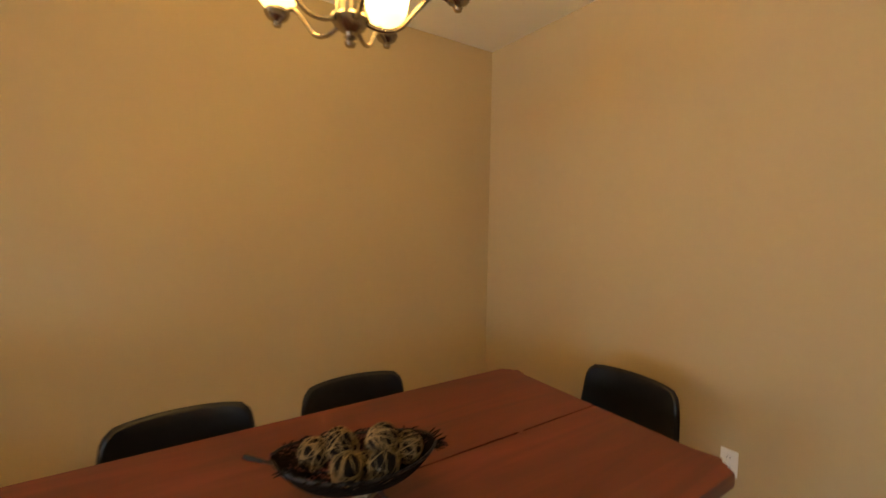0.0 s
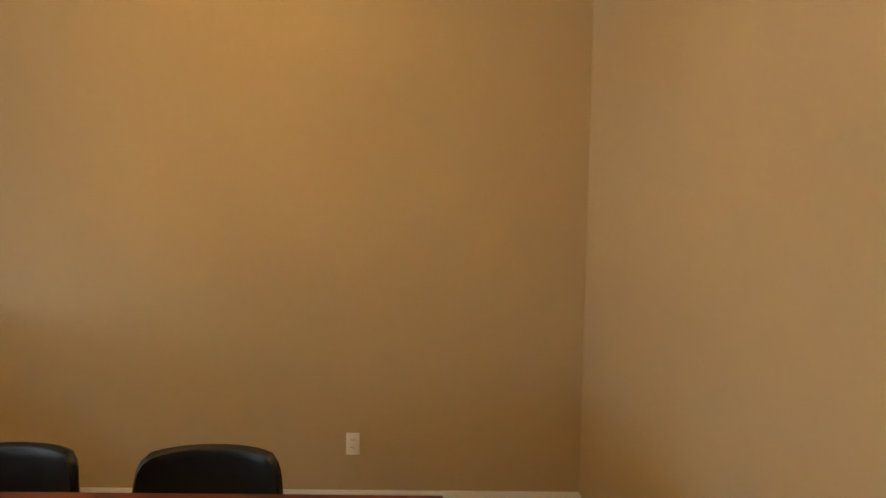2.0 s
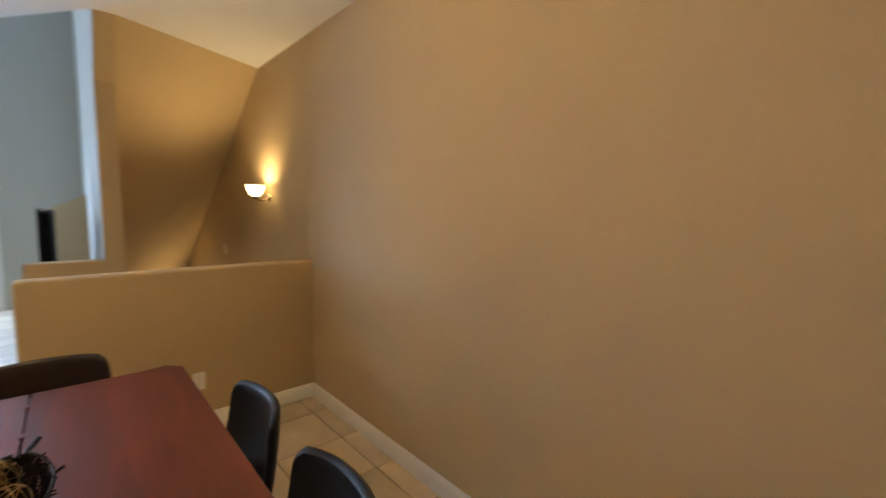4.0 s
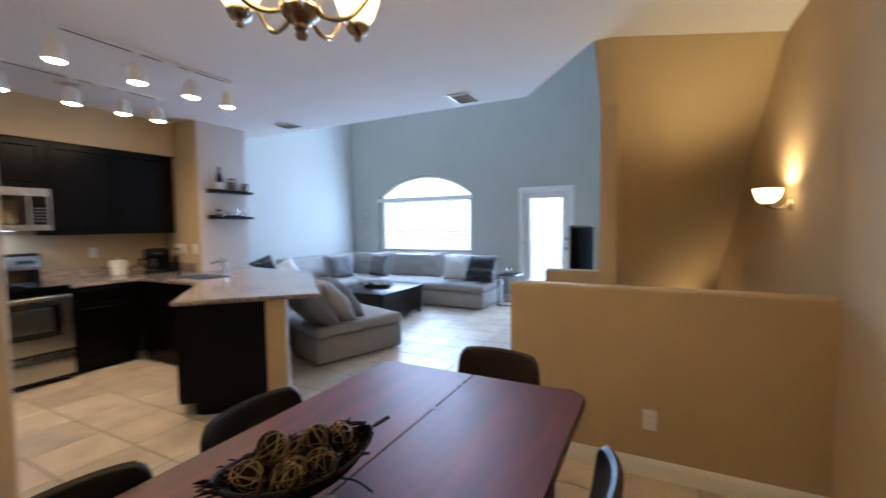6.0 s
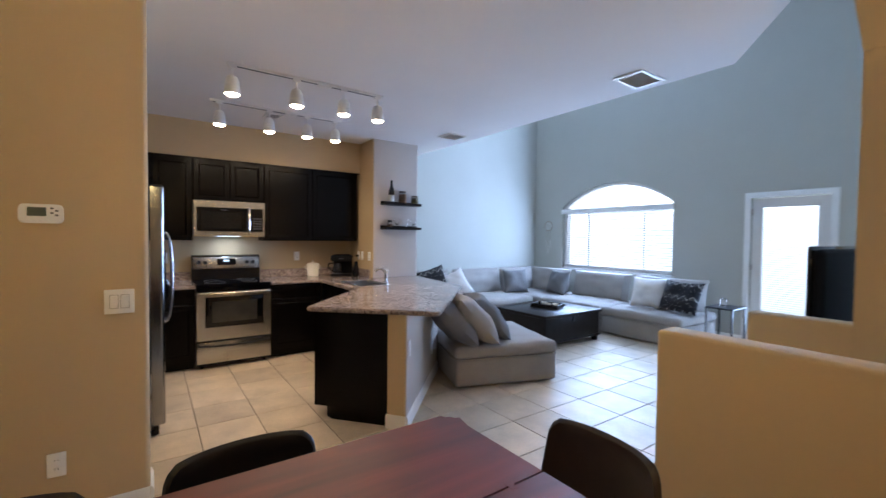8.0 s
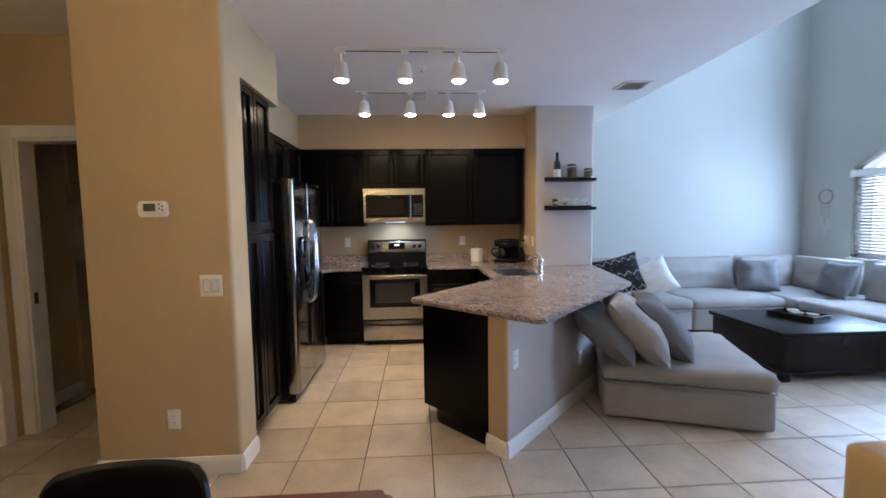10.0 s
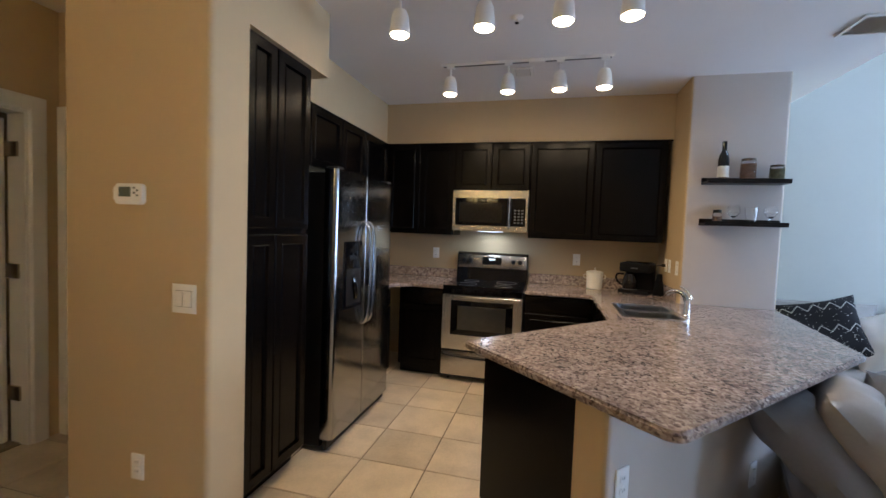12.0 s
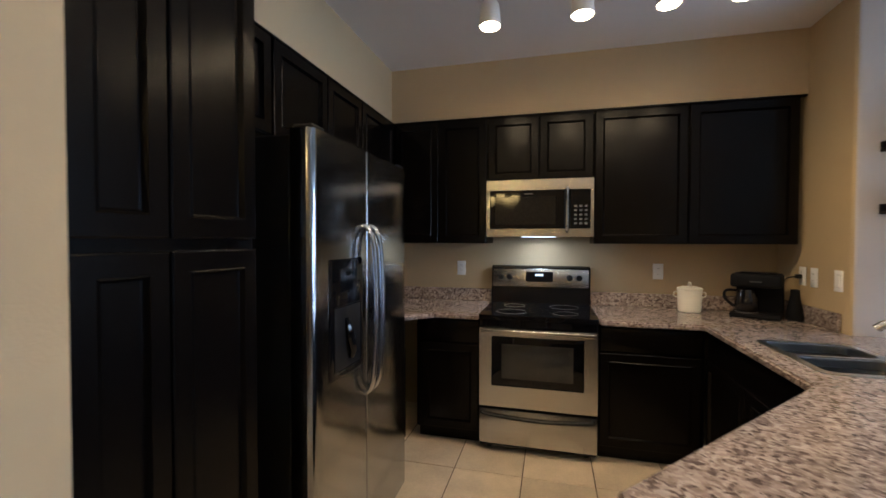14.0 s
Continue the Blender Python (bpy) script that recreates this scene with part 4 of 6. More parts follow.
def chandelier(x, y):
    c = thing("chandelier", x, y, H, 0, "antique brass chandelier with five lit glass shades", "chandelier")
    z = lambda v: v - H + 0.012
    part("canopy", lathe(B(), [(0, -0.045), (0.02, -0.045), (0.05, -0.025), (0.065, -0.003), (0, 0.0)], seg=28), BRASS, c)
    bm = B()
    for i in range(14):
        k = -0.055 - 0.0265 * i
        ring = []
        for q in range(10):
            a = 2 * math.pi * q / 10
            ring.append((0.009 * math.cos(a), 0.0, k + 0.019 * math.sin(a)) if i % 2 else (0.0, 0.009 * math.cos(a), k + 0.019 * math.sin(a)))
        tube(bm, ring, 0.0022, 6, True)
    part("chain", bm, BRASS, c)
    # baluster with a fluted bulb
    bm = B()
    prof = [(0.0, 1.895), (0.012, 1.895), (0.016, 1.905), (0.036, 1.918), (0.048, 1.935), (0.046, 1.943), (0.036, 1.946), (0.036, 1.985), (0.030, 1.99), (0.026, 2.0), (0.040, 2.02), (0.044, 2.05), (0.036, 2.09), (0.020, 2.13), (0.014, 2.15), (0.014, 2.22), (0.022, 2.24), (0.020, 2.27), (0.008, 2.30), (0, 2.31)]
    seg, rings = 32, []
    for r, zz in prof:
        if r < 1e-4:
            rings.append([bm.verts.new((0, 0, z(zz)))])
            continue
        flute = 0.10 if 2.0 < zz < 2.14 else (0.05 if 1.944 < zz < 1.99 else 0.0)
        rings.append([bm.verts.new((r * (1 - flute * (0.5 + 0.5 * math.cos(8 * 2 * math.pi * i / seg))) * math.cos(2 * math.pi * i / seg), r * (1 - flute * (0.5 + 0.5 * math.cos(8 * 2 * math.pi * i / seg))) * math.sin(2 * math.pi * i / seg), z(zz))) for i in range(seg)])
    for a, b in zip(rings, rings[1:]):
        for i in range(seg):
            j = (i + 1) % seg
            if len(a) == 1:
                bm.faces.new((a[0], b[j], b[i]))
            elif len(b) == 1:
                bm.faces.new((a[i], a[j], b[0]))
            else:
                bm.faces.new((a[i], a[j], b[j], b[i]))
    part("column", bm, BRASS, c)
    part("finial", lathe(B(), [(0, z(1.872)), (0.011, z(1.874)), (0.015, z(1.883)), (0.010, z(1.891)), (0.016, z(1.895)), (0, z(1.896))], seg=16), BRASS, c)
    for k in range(5):
        a = radians(27 + 72 * k)
        arm_pts = smooth_curve([(0.03, 0, z(1.935)), (0.075, 0, z(1.917)), (0.12, 0, z(1.925)), (0.165, 0, z(1.975)), (0.20, 0, z(2.008)), (0.232, 0, z(2.006)), (0.262, 0, z(1.985))], 5)
        arm = part("arm", tube(B(), arm_pts, 0.0062, 8), BRASS, c)
        arm.matrix_local = pose(0, 0, 0, 0, 0, math.degrees(a))
        part("cup", lathe(B(), [(0, z(1.974)), (0.009, z(1.976)), (0.012, z(1.983)), (0.010, z(1.988)), (0.027, z(1.998)), (0.034, z(2.012)), (0.032, z(2.020)), (0.027, z(2.022)), (0, z(2.018))], 0.265, 0, 18), BRASS, arm)
        part("glass_shade", lathe(B(), [(0, z(2.019)), (0.028, z(2.020)), (0.048, z(2.045)), (0.062, z(2.085)), (0.070, z(2.135)), (0.068, z(2.18)), (0.070, z(2.195)), (0.066, z(2.195)), (0.064, z(2.18)), (0.065, z(2.135)), (0.055, z(2.08)), (0.022, z(2.028)), (0, z(2.026))], 0.265, 0, 24), SHADE, arm, "lit white glass shade")


chandelier(-0.217, 0.976)


def rattan_strands(r, seed, count, thin, thick):
    """Rings of split cane wound round a ball."""
    rnd = random.Random(seed)
    bm = B()
    for k in range(count):
        ax = Vector((rnd.gauss(0, 1), rnd.gauss(0, 1), rnd.gauss(0, 1))).normalized()
        p = ax.orthogonal().normalized()
        q = ax.cross(p)
        off = rnd.uniform(-0.55, 0.55) * r
        rr = math.sqrt(r * r - off * off)
        ring = [ax * off + (p * math.cos(2 * math.pi * i / 18) + q * math.sin(2 * math.pi * i / 18)) * rr * rnd.uniform(0.98, 1.03) for i in range(18)]
        tube(bm, ring, rnd.uniform(thin, thick), 5, True)
    return bm


def leaf_bowl():
    """A leaf-shaped wire bowl with a stem, on two small books; rattan balls lie in it."""
    L, Wd = 0.205, 0.115
    cx, cy, rz = -0.262, 0.975, -19

    def skin(u, a):
        """u along the leaf (-1 to 1), a across (-1 to 1)."""
        wid = Wd * (1 - abs(u) ** 2.2) ** 0.6
        rim = 0.088 + 0.022 * u * u
        dep = rim * (1 - (1 - abs(u) ** 2.5) * (1 - a * a))
        return Vector((a * wid, u * L, 0.004 + dep))
    bk = thing("book_stack", -0.215, 0.95, 0.7505, 30, "two small pale wooden blocks under the bowl", "book")
    part("cover", box(B(), -0.062, -0.046, 0, 0.062, 0.046, 0.012, 0.002, 1), material("pale_wood", (0.27, 0.18, 0.10), 0.6, vary=0.2, scale=10), bk)
    part("page_block", box(B(), -0.057, -0.042, 0.012, 0.057, 0.042, 0.024, 0.001, 1), material("paper", (0.40, 0.32, 0.21), 0.8, vary=0.08), bk)
    t = thing("leaf_bowl", cx, cy, 0.775, rz, "dark woven wire leaf-shaped bowl with a stem", "bowl")
    rnd = random.Random(5)
    bm = B()
    for i in range(46):
        u = -0.96 + 1.92 * i / 45
        tube(bm, [skin(u + 0.03 * math.sin(3 * q), q / 8 - 1) for q in range(17)], 0.0022, 5)
    for i in range(23):
        a = -0.95 + 1.9 * i / 22
        tube(bm, [skin(-0.97 + 1.94 * q / 24, a + 0.06 * math.sin(q * 1.3 + i)) for q in range(25)], 0.0024, 5)
    for i in range(150):
        u, a = rnd.uniform(-0.9, 0.8), rnd.uniform(-0.95, 0.9)
        tube(bm, [skin(min(u + 0.05 * q, 0.97), min(max(a + rnd.uniform(-0.12, 0.12), -1), 1)) + Vector((0, 0, rnd.uniform(0, 0.006))) for q in range(4)], 0.002, 5)
    for i in range(90):
        # loose twig ends round the tip and the rim
        if i < 20:
            p = skin(-0.93, rnd.uniform(-0.9, 0.9))
            q = p + Vector((rnd.uniform(-0.02, 0.02), rnd.uniform(-0.045, -0.015), rnd.uniform(0.0, 0.03)))
        else:
            p = skin(rnd.uniform(-0.8, 0.9), rnd.choice((-0.98, 0.98)))
            q = p + Vector((p.x * rnd.uniform(0.03, 0.16), rnd.uniform(-0.03, 0.03), rnd.uniform(0.0, 0.014)))
        tube(bm, [p, (p + q) / 2 + Vector((0, 0, 0.004)), q], [0.0026, 0.0022, 0.0014], 5)
    part("mesh_bowl", bm, TWIGDARK, t)
    bm = B()
    for s in (-1, 1):
        tube(bm, [skin(-0.985 + 1.97 * q / 30, s) for q in range(31)], 0.004, 6)
    part("rim", bm, IRON, t)
    part("stem", tube(B(), smooth_curve([(0, L * 0.92, 0.092), (0.003, L + 0.015, 0.104), (0.006, L + 0.035, 0.110), (0.012, L + 0.06, 0.118)], 5), [0.004] * 6 + [0.006] * 10, 8), IRON, t)
    for p in ((0.06, 0.10), (-0.07, -0.06), (0.09, -0.04)):
        part("foot", tube(B(), smooth_curve([(p[0] * 0.5, p[1] * 0.5, 0.035), (p[0] * 1.1, p[1] * 1.1, 0.02), (p[0] * 1.5, p[1] * 1.5, -0.02)], 4), 0.003, 6), IRON, t)
    inner = [finish("dark_strand", rattan_strands(0.035, 1 + k, 60, 0.002, 0.0036), TWIGDARK) for k in (0, 1)]
    outer = [finish("golden_strand", rattan_strands(0.0385, 7 + k, 16, 0.0008, 0.0014), TWIG) for k in (0, 1)]
    m = pose(cx, cy, 0.775, 0, 0, rz)
    for i, (x, y, z) in enumerate(((0, -0.130, 0.100), (0.050, -0.060, 0.088), (-0.050, -0.062, 0.088), (0.0, -0.01, 0.060), (0.048, 0.030, 0.090), (-0.048, 0.028, 0.090), (0.0, 0.105, 0.110), (-0.020, -0.062, 0.140), (0.004, 0.045, 0.128))):
        o = new("rattan_ball")
        o.matrix_world = m @ pose(x, y, z, 40 * i, 77 * i, 20 * i)
        tagged(o, "dark rattan ball wound with thin golden strands", "decorative ball", "balls in the leaf bowl")
        for me, lab in ((inner[i % 2], "dark woven cane"), (outer[i % 2], "thin golden cane")):
            p = new(me.name.split(".")[0], me)
            p.parent = o
            tagged(p, lab, kind="stuff")


leaf_bowl()


def sconce(y, z, label):
    t = thing("wall_sconce", XR, y, z, 0, label, "wall lamp")
    part("backplate", moved(lathe(B(), [(0, 0), (0.045, 0), (0.045, 0.008), (0.03, 0.018), (0, 0.02)], seg=24), pose(0, 0, 0, 0, -90)), BRASS, t)
    part("arm", tube(B(), smooth_curve([(-0.01, 0, 0), (-0.06, 0, -0.03), (-0.11, 0, -0.02), (-0.125, 0, 0.0)], 5), 0.007, 8), BRASS, t)
    part("cup", lathe(B(), [(0, -0.02), (0.014, -0.016), (0.03, 0.006), (0.028, 0.01), (0, 0.008)], -0.125, 0, 18), BRASS, t)
    part("glass_shade", lathe(B(), [(0, 0.006), (0.03, 0.008), (0.055, 0.035), (0.07, 0.075), (0.076, 0.105), (0.072, 0.105), (0.066, 0.075), (0.05, 0.038), (0, 0.014)], -0.125, 0, 24), SCONCESHADE, t, "lit white glass bowl")
    part("bulb", lathe(B(), [(0, 0.012), (0.012, 0.014), (0.02, 0.035), (0.014, 0.055), (0, 0.06)], -0.125, 0, 14), BULB, t)
    la = bpy.data.lights.new("sconce_bulb", "POINT")
    la.energy, la.color, la.shadow_soft_size = 18.0, (1.0, 0.72, 0.32), 0.025
    lo = new("sconce_bulb", la)
    lo.location = (XR - 0.125, y, z + 0.066)


sconce(3.70, 1.56, "brass wall sconce with a lit glass bowl shade")
sconce(6.1, -0.25, "brass wall sconce low in the stairwell")

# ---- kitchen ----


def door_on(parent, x, z, w, h, fw=0.064, knob=None):
    """A framed cabinet door on the front plane (y = 0) of a unit."""
    d = part("door", panel(B(), w - 0.006, h - 0.006, fw), CABINET, parent)
    d.matrix_local = pose(x + 0.003, 0, z + 0.003)
    return d


def cabinet(name, x, y, z, rz, w, d, h, doors, label, toe=0.0, drawers=()):
    """A cabinet unit: front in the local plane y = 0, depth to +y."""
    t = thing(name, x, y, z, rz, label, "cabinet", "dark kitchen cabinets")
    bm = B()
    if toe:
        box(bm, 0.001, 0.07, 0.001, w - 0.001, d, toe)
        box(bm, 0, 0.002, toe, w, d, h)
    else:
        box(bm, 0, 0.002, 0, w, d, h)
    part("body", bm, CABINET, t)
    for x0, z0, dw, dh in doors:
        door_on(t, x0, z0, dw, dh)
    for x0, z0, dw, dh in drawers:
        bm = box(B(), x0 + 0.004, -0.02, z0 + 0.004, x0 + dw - 0.004, 0.0, z0 + dh - 0.004, 0.005, 2)
        part("drawer_front", bm, CABINET, t)
    return t


# wall cabinets over the range side
UX = -4.862
cabinet("wall_cabinet", UX, 0.66, 1.395, 90, 0.755, 0.325, 0.925, [(0.02, 0, 0.36, 0.925), (0.38, 0, 0.37, 0.925)], "tall dark wall cabinet beside the range hood")
cabinet("wall_cabinet", UX, 1.42, 1.855, 90, 0.745, 0.325, 0.465, [(0.0, 0, 0.372, 0.465), (0.372, 0, 0.372, 0.465)], "short dark wall cabinet above the microwave")
cabinet("wall_cabinet", UX, 2.17, 1.395, 90, 0.59, 0.325, 0.925, [(0, 0, 0.59, 0.925)], "dark wall cabinet between microwave and corner")
cabinet("wall_cabinet", UX, 2.765, 1.395, 90, 0.62, 0.325, 0.925, [(0, 0, 0.62, 0.925)], "dark wall cabinet in the kitchen corner")
# over the refrigerator
for x0, w in ((-3.03, 0.32), (-3.36, 0.465), (-3.83, 0.43), (-4.265, 0.57)):
    cabinet("wall_cabinet", x0, 0.66, 1.88, 180, w, 0.33, 0.44, [(0, 0, w, 0.44)], "short dark wall cabinet above the refrigerator")
# crown strips
t = solid("cabinet_crown", box(box(B(), UX - 0.01, 0.665, 2.318, UX + 0.022, 3.42, 2.334, 0.004, 1), -4.85, 0.64, 2.318, -3.03, 0.682, 2.334, 0.004, 1), CABINET, "dark moulding strip along the wall cabinets' top", "moulding")
# pantry
p = cabinet("pantry_cabinet", -2.316, 0.975, 0, 180, 0.54, 0.60, 2.355, [(0.0, 1.42, 0.228, 0.93), (0.228, 1.42, 0.305, 0.93), (0.0, 0.11, 0.228, 1.285), (0.228, 0.11, 0.305, 1.285)], "tall dark pantry cabinet with four framed doors", 0.1)
# base cabinets
BX = -4.56
cabinet("base_cabinet", BX, 0.96, 0, 90, 0.452, 0.60, 0.879, [(0.03, 0.11, 0.42, 0.60)], "dark base cabinet between range and refrigerator", 0.1, [(0.03, 0.715, 0.42, 0.155)])
cabinet("base_cabinet", BX, 2.182, 0, 90, 0.60, 0.60, 0.879, [(0.0, 0.11, 0.58, 0.60)], "dark base cabinet between range and sink", 0.1, [(0.0, 0.715, 0.58, 0.155)])
cabinet("base_cabinet", -3.95, 0.93, 0, 180, 0.40, 0.58, 0.879, [(0.0, 0.11, 0.40, 0.60)], "dark corner base cabinet beside the refrigerator", 0.1, [(0.0, 0.715, 0.40, 0.155)])


def prism_cabinet(name, pts, label):
    t = thing(name, pts[0][0], pts[0][1], 0, 0, label, "cabinet", "dark kitchen cabinets")
    q = [(x - pts[0][0], y - pts[0][1]) for x, y in pts]
    part("body", prism(B(), q, 0.10, 0.879), CABINET, t)
    c = sum((Vector(p) for p in q), Vector((0, 0))) / len(q)
    part("toe_kick", prism(B(), [tuple(c + (Vector(p) - c) * 0.93) for p in q], 0.001, 0.0995), CABINET, t)
    return t


sink_unit = prism_cabinet("sink_cabinet", [(-4.555, 2.80), (-3.46, 2.80), (-3.46, 3.40), (-4.555, 3.40)], "dark sink base cabinet with two doors")
for i in range(2):
    d = part("door", panel(B(), 0.52, 0.60), CABINET, sink_unit)
    d.matrix_local = pose(0.03 + 0.53 * i, 0, 0.11)
peninsula = thing("peninsula_cabinet", -3.455, 2.80, 0, 0, "dark peninsula base cabinet with a plain end panel", "cabinet", "dark kitchen cabinets")
pts = [(-3.452, 2.80), (-2.70, 2.10), (-2.222, 2.515), (-3.19, 3.47), (-3.452, 3.47)]
part("body", prism(B(), [(x + 3.455, y - 2.80) for x, y in pts], 0.10, 0.879), CABINET, peninsula)
pts = [(-3.42, 2.90), (-2.66, 2.19), (-2.58, 2.205), (-2.224, 2.513), (-3.19, 3.465), (-3.42, 3.465)]
part("toe_kick", prism(B(), [(x + 3.455, y - 2.80) for x, y in pts], 0.001, 0.0995), CABINET, peninsula)
for i in range(2):
    d = part("door", panel(B(), 0.46, 0.60), CABINET, peninsula)
    d.matrix_local = pose(0.03 + 0.36 * i, -0.02 - 0.335 * i, 0.11, 0, 0, -43)

# knee wall under the counter's overhang
bm = prism(B(), rounded([(-2.215, 2.505), (-2.09, 2.60), (-3.20, 3.64), (-4.43, 3.78), (-4.43, 3.41), (-3.46, 3.41), (-3.46, 3.475), (-3.185, 3.475)], (0, 0.022, 0, 0, 0, 0, 0, 0)), 0, 0.879)
paint_side(solid("wall_peninsula", bm, PAINT, "painted knee wall under the peninsula counter", "wall", "structure"), DAYLITPAINT, 0.68, 0.73)
baseboard("baseboard_peninsula", [(-3.20, 3.64, -2.085, 2.595), (-2.085, 2.595, -2.215, 2.497), (-4.43, 3.78, -3.2, 3.64)])


def slab(name, outer, hole, z0, z1, label, radii=None, bev=0.009):
    """A stone slab over a polygon with a hole cut through."""
    if radii:
        outer = rounded(outer, radii, 6)
    bm = B()
    loops = []
    for loop in (outer, hole):
        if loop:
            vs = [bm.verts.new((x, y, z0)) for x, y in loop]
            loops += [bm.edges.new((a, b)) for a, b in zip(vs, vs[1:] + vs[:1])]
    bmesh.ops.triangle_fill(bm, use_beauty=True, use_dissolve=False, edges=loops)
    r = bmesh.ops.extrude_face_region(bm, geom=list(bm.faces))
    bmesh.ops.translate(bm, verts=[v for v in r["geom"] if isinstance(v, bmesh.types.BMVert)], vec=(0, 0, z1 - z0))
    bmesh.ops.recalc_face_normals(bm, faces=bm.faces)
    rim = [e for e in bm.edges if len(e.link_faces) == 2 and e.calc_face_angle() > 1.2 and abs(e.verts[0].co.z - e.verts[1].co.z) < 1e-5]
    bmesh.ops.bevel(bm, geom=rim, offset=bev, segments=3, affect="EDGES")
    return solid(name, bm, GRANITE, label, "countertop")


SINK = [(-4.16, 2.89), (-3.62, 2.89), (-3.62, 3.26), (-4.16, 3.26)]
slab("countertop", [(-5.188, 2.181), (-4.515, 2.181), (-4.515, 2.765), (-3.46, 2.765), (-2.615, 2.00), (-1.875, 2.755), (-3.10, 3.90), (-4.428, 4.115), (-4.428, 3.428), (-5.188, 3.428)], SINK, 0.88, 0.916, "speckled brown granite countertop with an angled peninsula", (0, 0.01, 0.02, 0.04, 0.035, 0.06, 0.05, 0, 0, 0))
slab("countertop", [(-5.188, 0.325), (-3.955, 0.325), (-3.955, 0.945), (-4.36, 0.945), (-4.515, 1.10), (-4.515, 1.413), (-5.188, 1.413)], None, 0.88, 0.916, "speckled brown granite countertop between range and refrigerator")
for b in ((-5.188, 0.325, -5.168, 1.413), (-5.188, 2.181, -5.168, 3.428), (-5.167, 3.409, -4.50, 3.428), (-5.167, 0.325, -3.96, 0.345)):
    solid("backsplash", box(B(), b[0], b[1], 0.9165, b[2], b[3], 1.018, 0.003, 1), GRANITE, "low granite backsplash along the wall", "backsplash")


def kitchen_range():
    w, d = 0.757, 0.66
    t = thing("kitchen_range", -4.515, 1.416, 0, 90, "stainless steel electric range with a black glass cooktop", "range")
    part("body", box(B(), 0.002, 0.02, 0.03, w - 0.002, d, 0.895, 0.003, 1), BLACKPLASTIC, t)
    for x in (0.06, w - 0.06):
        for y in (0.08, d - 0.08):
            part("foot", lathe(B(), [(0, 0), (0.018, 0), (0.018, 0.03), (0, 0.03)], x, y, 10), BLACKPLASTIC, t)
    bm = prism(B(), rounded([(0, -0.03), (w, -0.03), (w, d - 0.06), (0, d - 0.06)], (0.02, 0.02, 0, 0)), 0.893, 0.925)
    bmesh.ops.bevel(bm, geom=[e for e in bm.edges if all(v.co.z > 0.92 for v in e.verts)], offset=0.006, segments=2, affect="EDGES")
    top = part("cooktop", bm, BLACKGLOSS, t, "black ceramic glass cooktop")
    for x, y, r in ((0.20, 0.14, 0.10), (0.56, 0.14, 0.08), (0.20, 0.42, 0.075), (0.56, 0.42, 0.10)):
        ring = [(x + r * math.cos(2 * math.pi * i / 36), y + r * math.sin(2 * math.pi * i / 36), 0.9252) for i in range(36)]
        part("burner_ring", tube(B(), ring, 0.0012, 4, True), GREYPLASTIC, top)
    part("vent_strip", box(B(), 0.01, -0.018, 0.845, w - 0.01, 0.02, 0.892, 0.003, 1), BLACKGLOSS, t)
    # oven door: steel frame round a dark window
    bm = B()
    frame_plate(bm, 0.004, 0.315, w - 0.004, 0.838, 0.085, 0.455, w - 0.085, 0.785, -0.022, 0.02)
    door = part("oven_door", bm, STEELV, t, "brushed steel oven door")
    part("window_frame", box(B(), 0.085, -0.018, 0.455, w - 0.085, 0.0, 0.785, 0.008, 2), BLACKGLOSS, door)
    part("oven_window", box(B(), 0.15, -0.0195, 0.505, w - 0.15, -0.01, 0.735, 0.004, 2), material("oven_glass", (0.035, 0.034, 0.032), 0.08, vary=0.2), door)
    bm = B()
    box(bm, 0.02, -0.062, 0.808, w - 0.02, -0.040, 0.836, 0.008, 3)
    for x in (0.05, w - 0.08):
        box(bm, x, -0.045, 0.812, x + 0.03, -0.02, 0.832)
    part("door_handle", bm, STEELV, door)
    drawer = part("drawer", box(B(), 0.004, -0.020, 0.065, w - 0.004, 0.02, 0.295, 0.004, 2), STEELV, t, "brushed steel storage drawer")
    part("drawer_handle", tube(B(), smooth_curve([(0.02, -0.028, 0.285), (0.06, -0.034, 0.262), (w / 2, -0.036, 0.245), (w - 0.06, -0.034, 0.262), (w - 0.02, -0.028, 0.285)], 8), 0.010, 8), BLACKPLASTIC, drawer)
    # backguard
    bm = B()
    vs = [(0.0, d - 0.075, 0.925), (0.0, d - 0.045, 1.20), (0.0, d - 0.005, 1.215), (0.0, d - 0.003, 0.925)]
    a = [bm.verts.new(v) for v in vs]
    b2 = [bm.verts.new((w, v[1], v[2])) for v in vs]
    bm.faces.new(a)
    bm.faces.new(b2[::-1])
    for i in range(4):
        bm.faces.new((a[i], a[(i + 1) % 4], b2[(i + 1) % 4], b2[i]))
    guard = part("backguard", bm, BLACKGLOSS, t)
    tilt = math.degrees(math.atan2(0.03, 0.275))
    m = pose(0, d - 0.075, 0.925, -tilt)
    p = part("control_panel", moved(box(B(), 0.012, -0.008, 0.125, w - 0.012, 0.002, 0.268, 0.004, 2), m), STEELV, guard, "brushed steel control panel")
    for x in (0.075, 0.145, 0.605, 0.675):
        part("knob", moved(lathe(B(), [(0, 0), (0.024, 0), (0.022, 0.018), (0.016, 0.022), (0, 0.022)], seg=18), m @ pose(x, -0.008, 0.20, 90)), BLACKPLASTIC, guard)
    part("display", moved(box(B(), 0.27, -0.0105, 0.165, 0.48, -0.006, 0.245, 0.002, 1), m), BLACKGLOSS, guard)
    part("digits", moved(box(B(), 0.345, -0.0115, 0.212, 0.405, -0.010, 0.228), m), DISPLAY, guard)


kitchen_range()


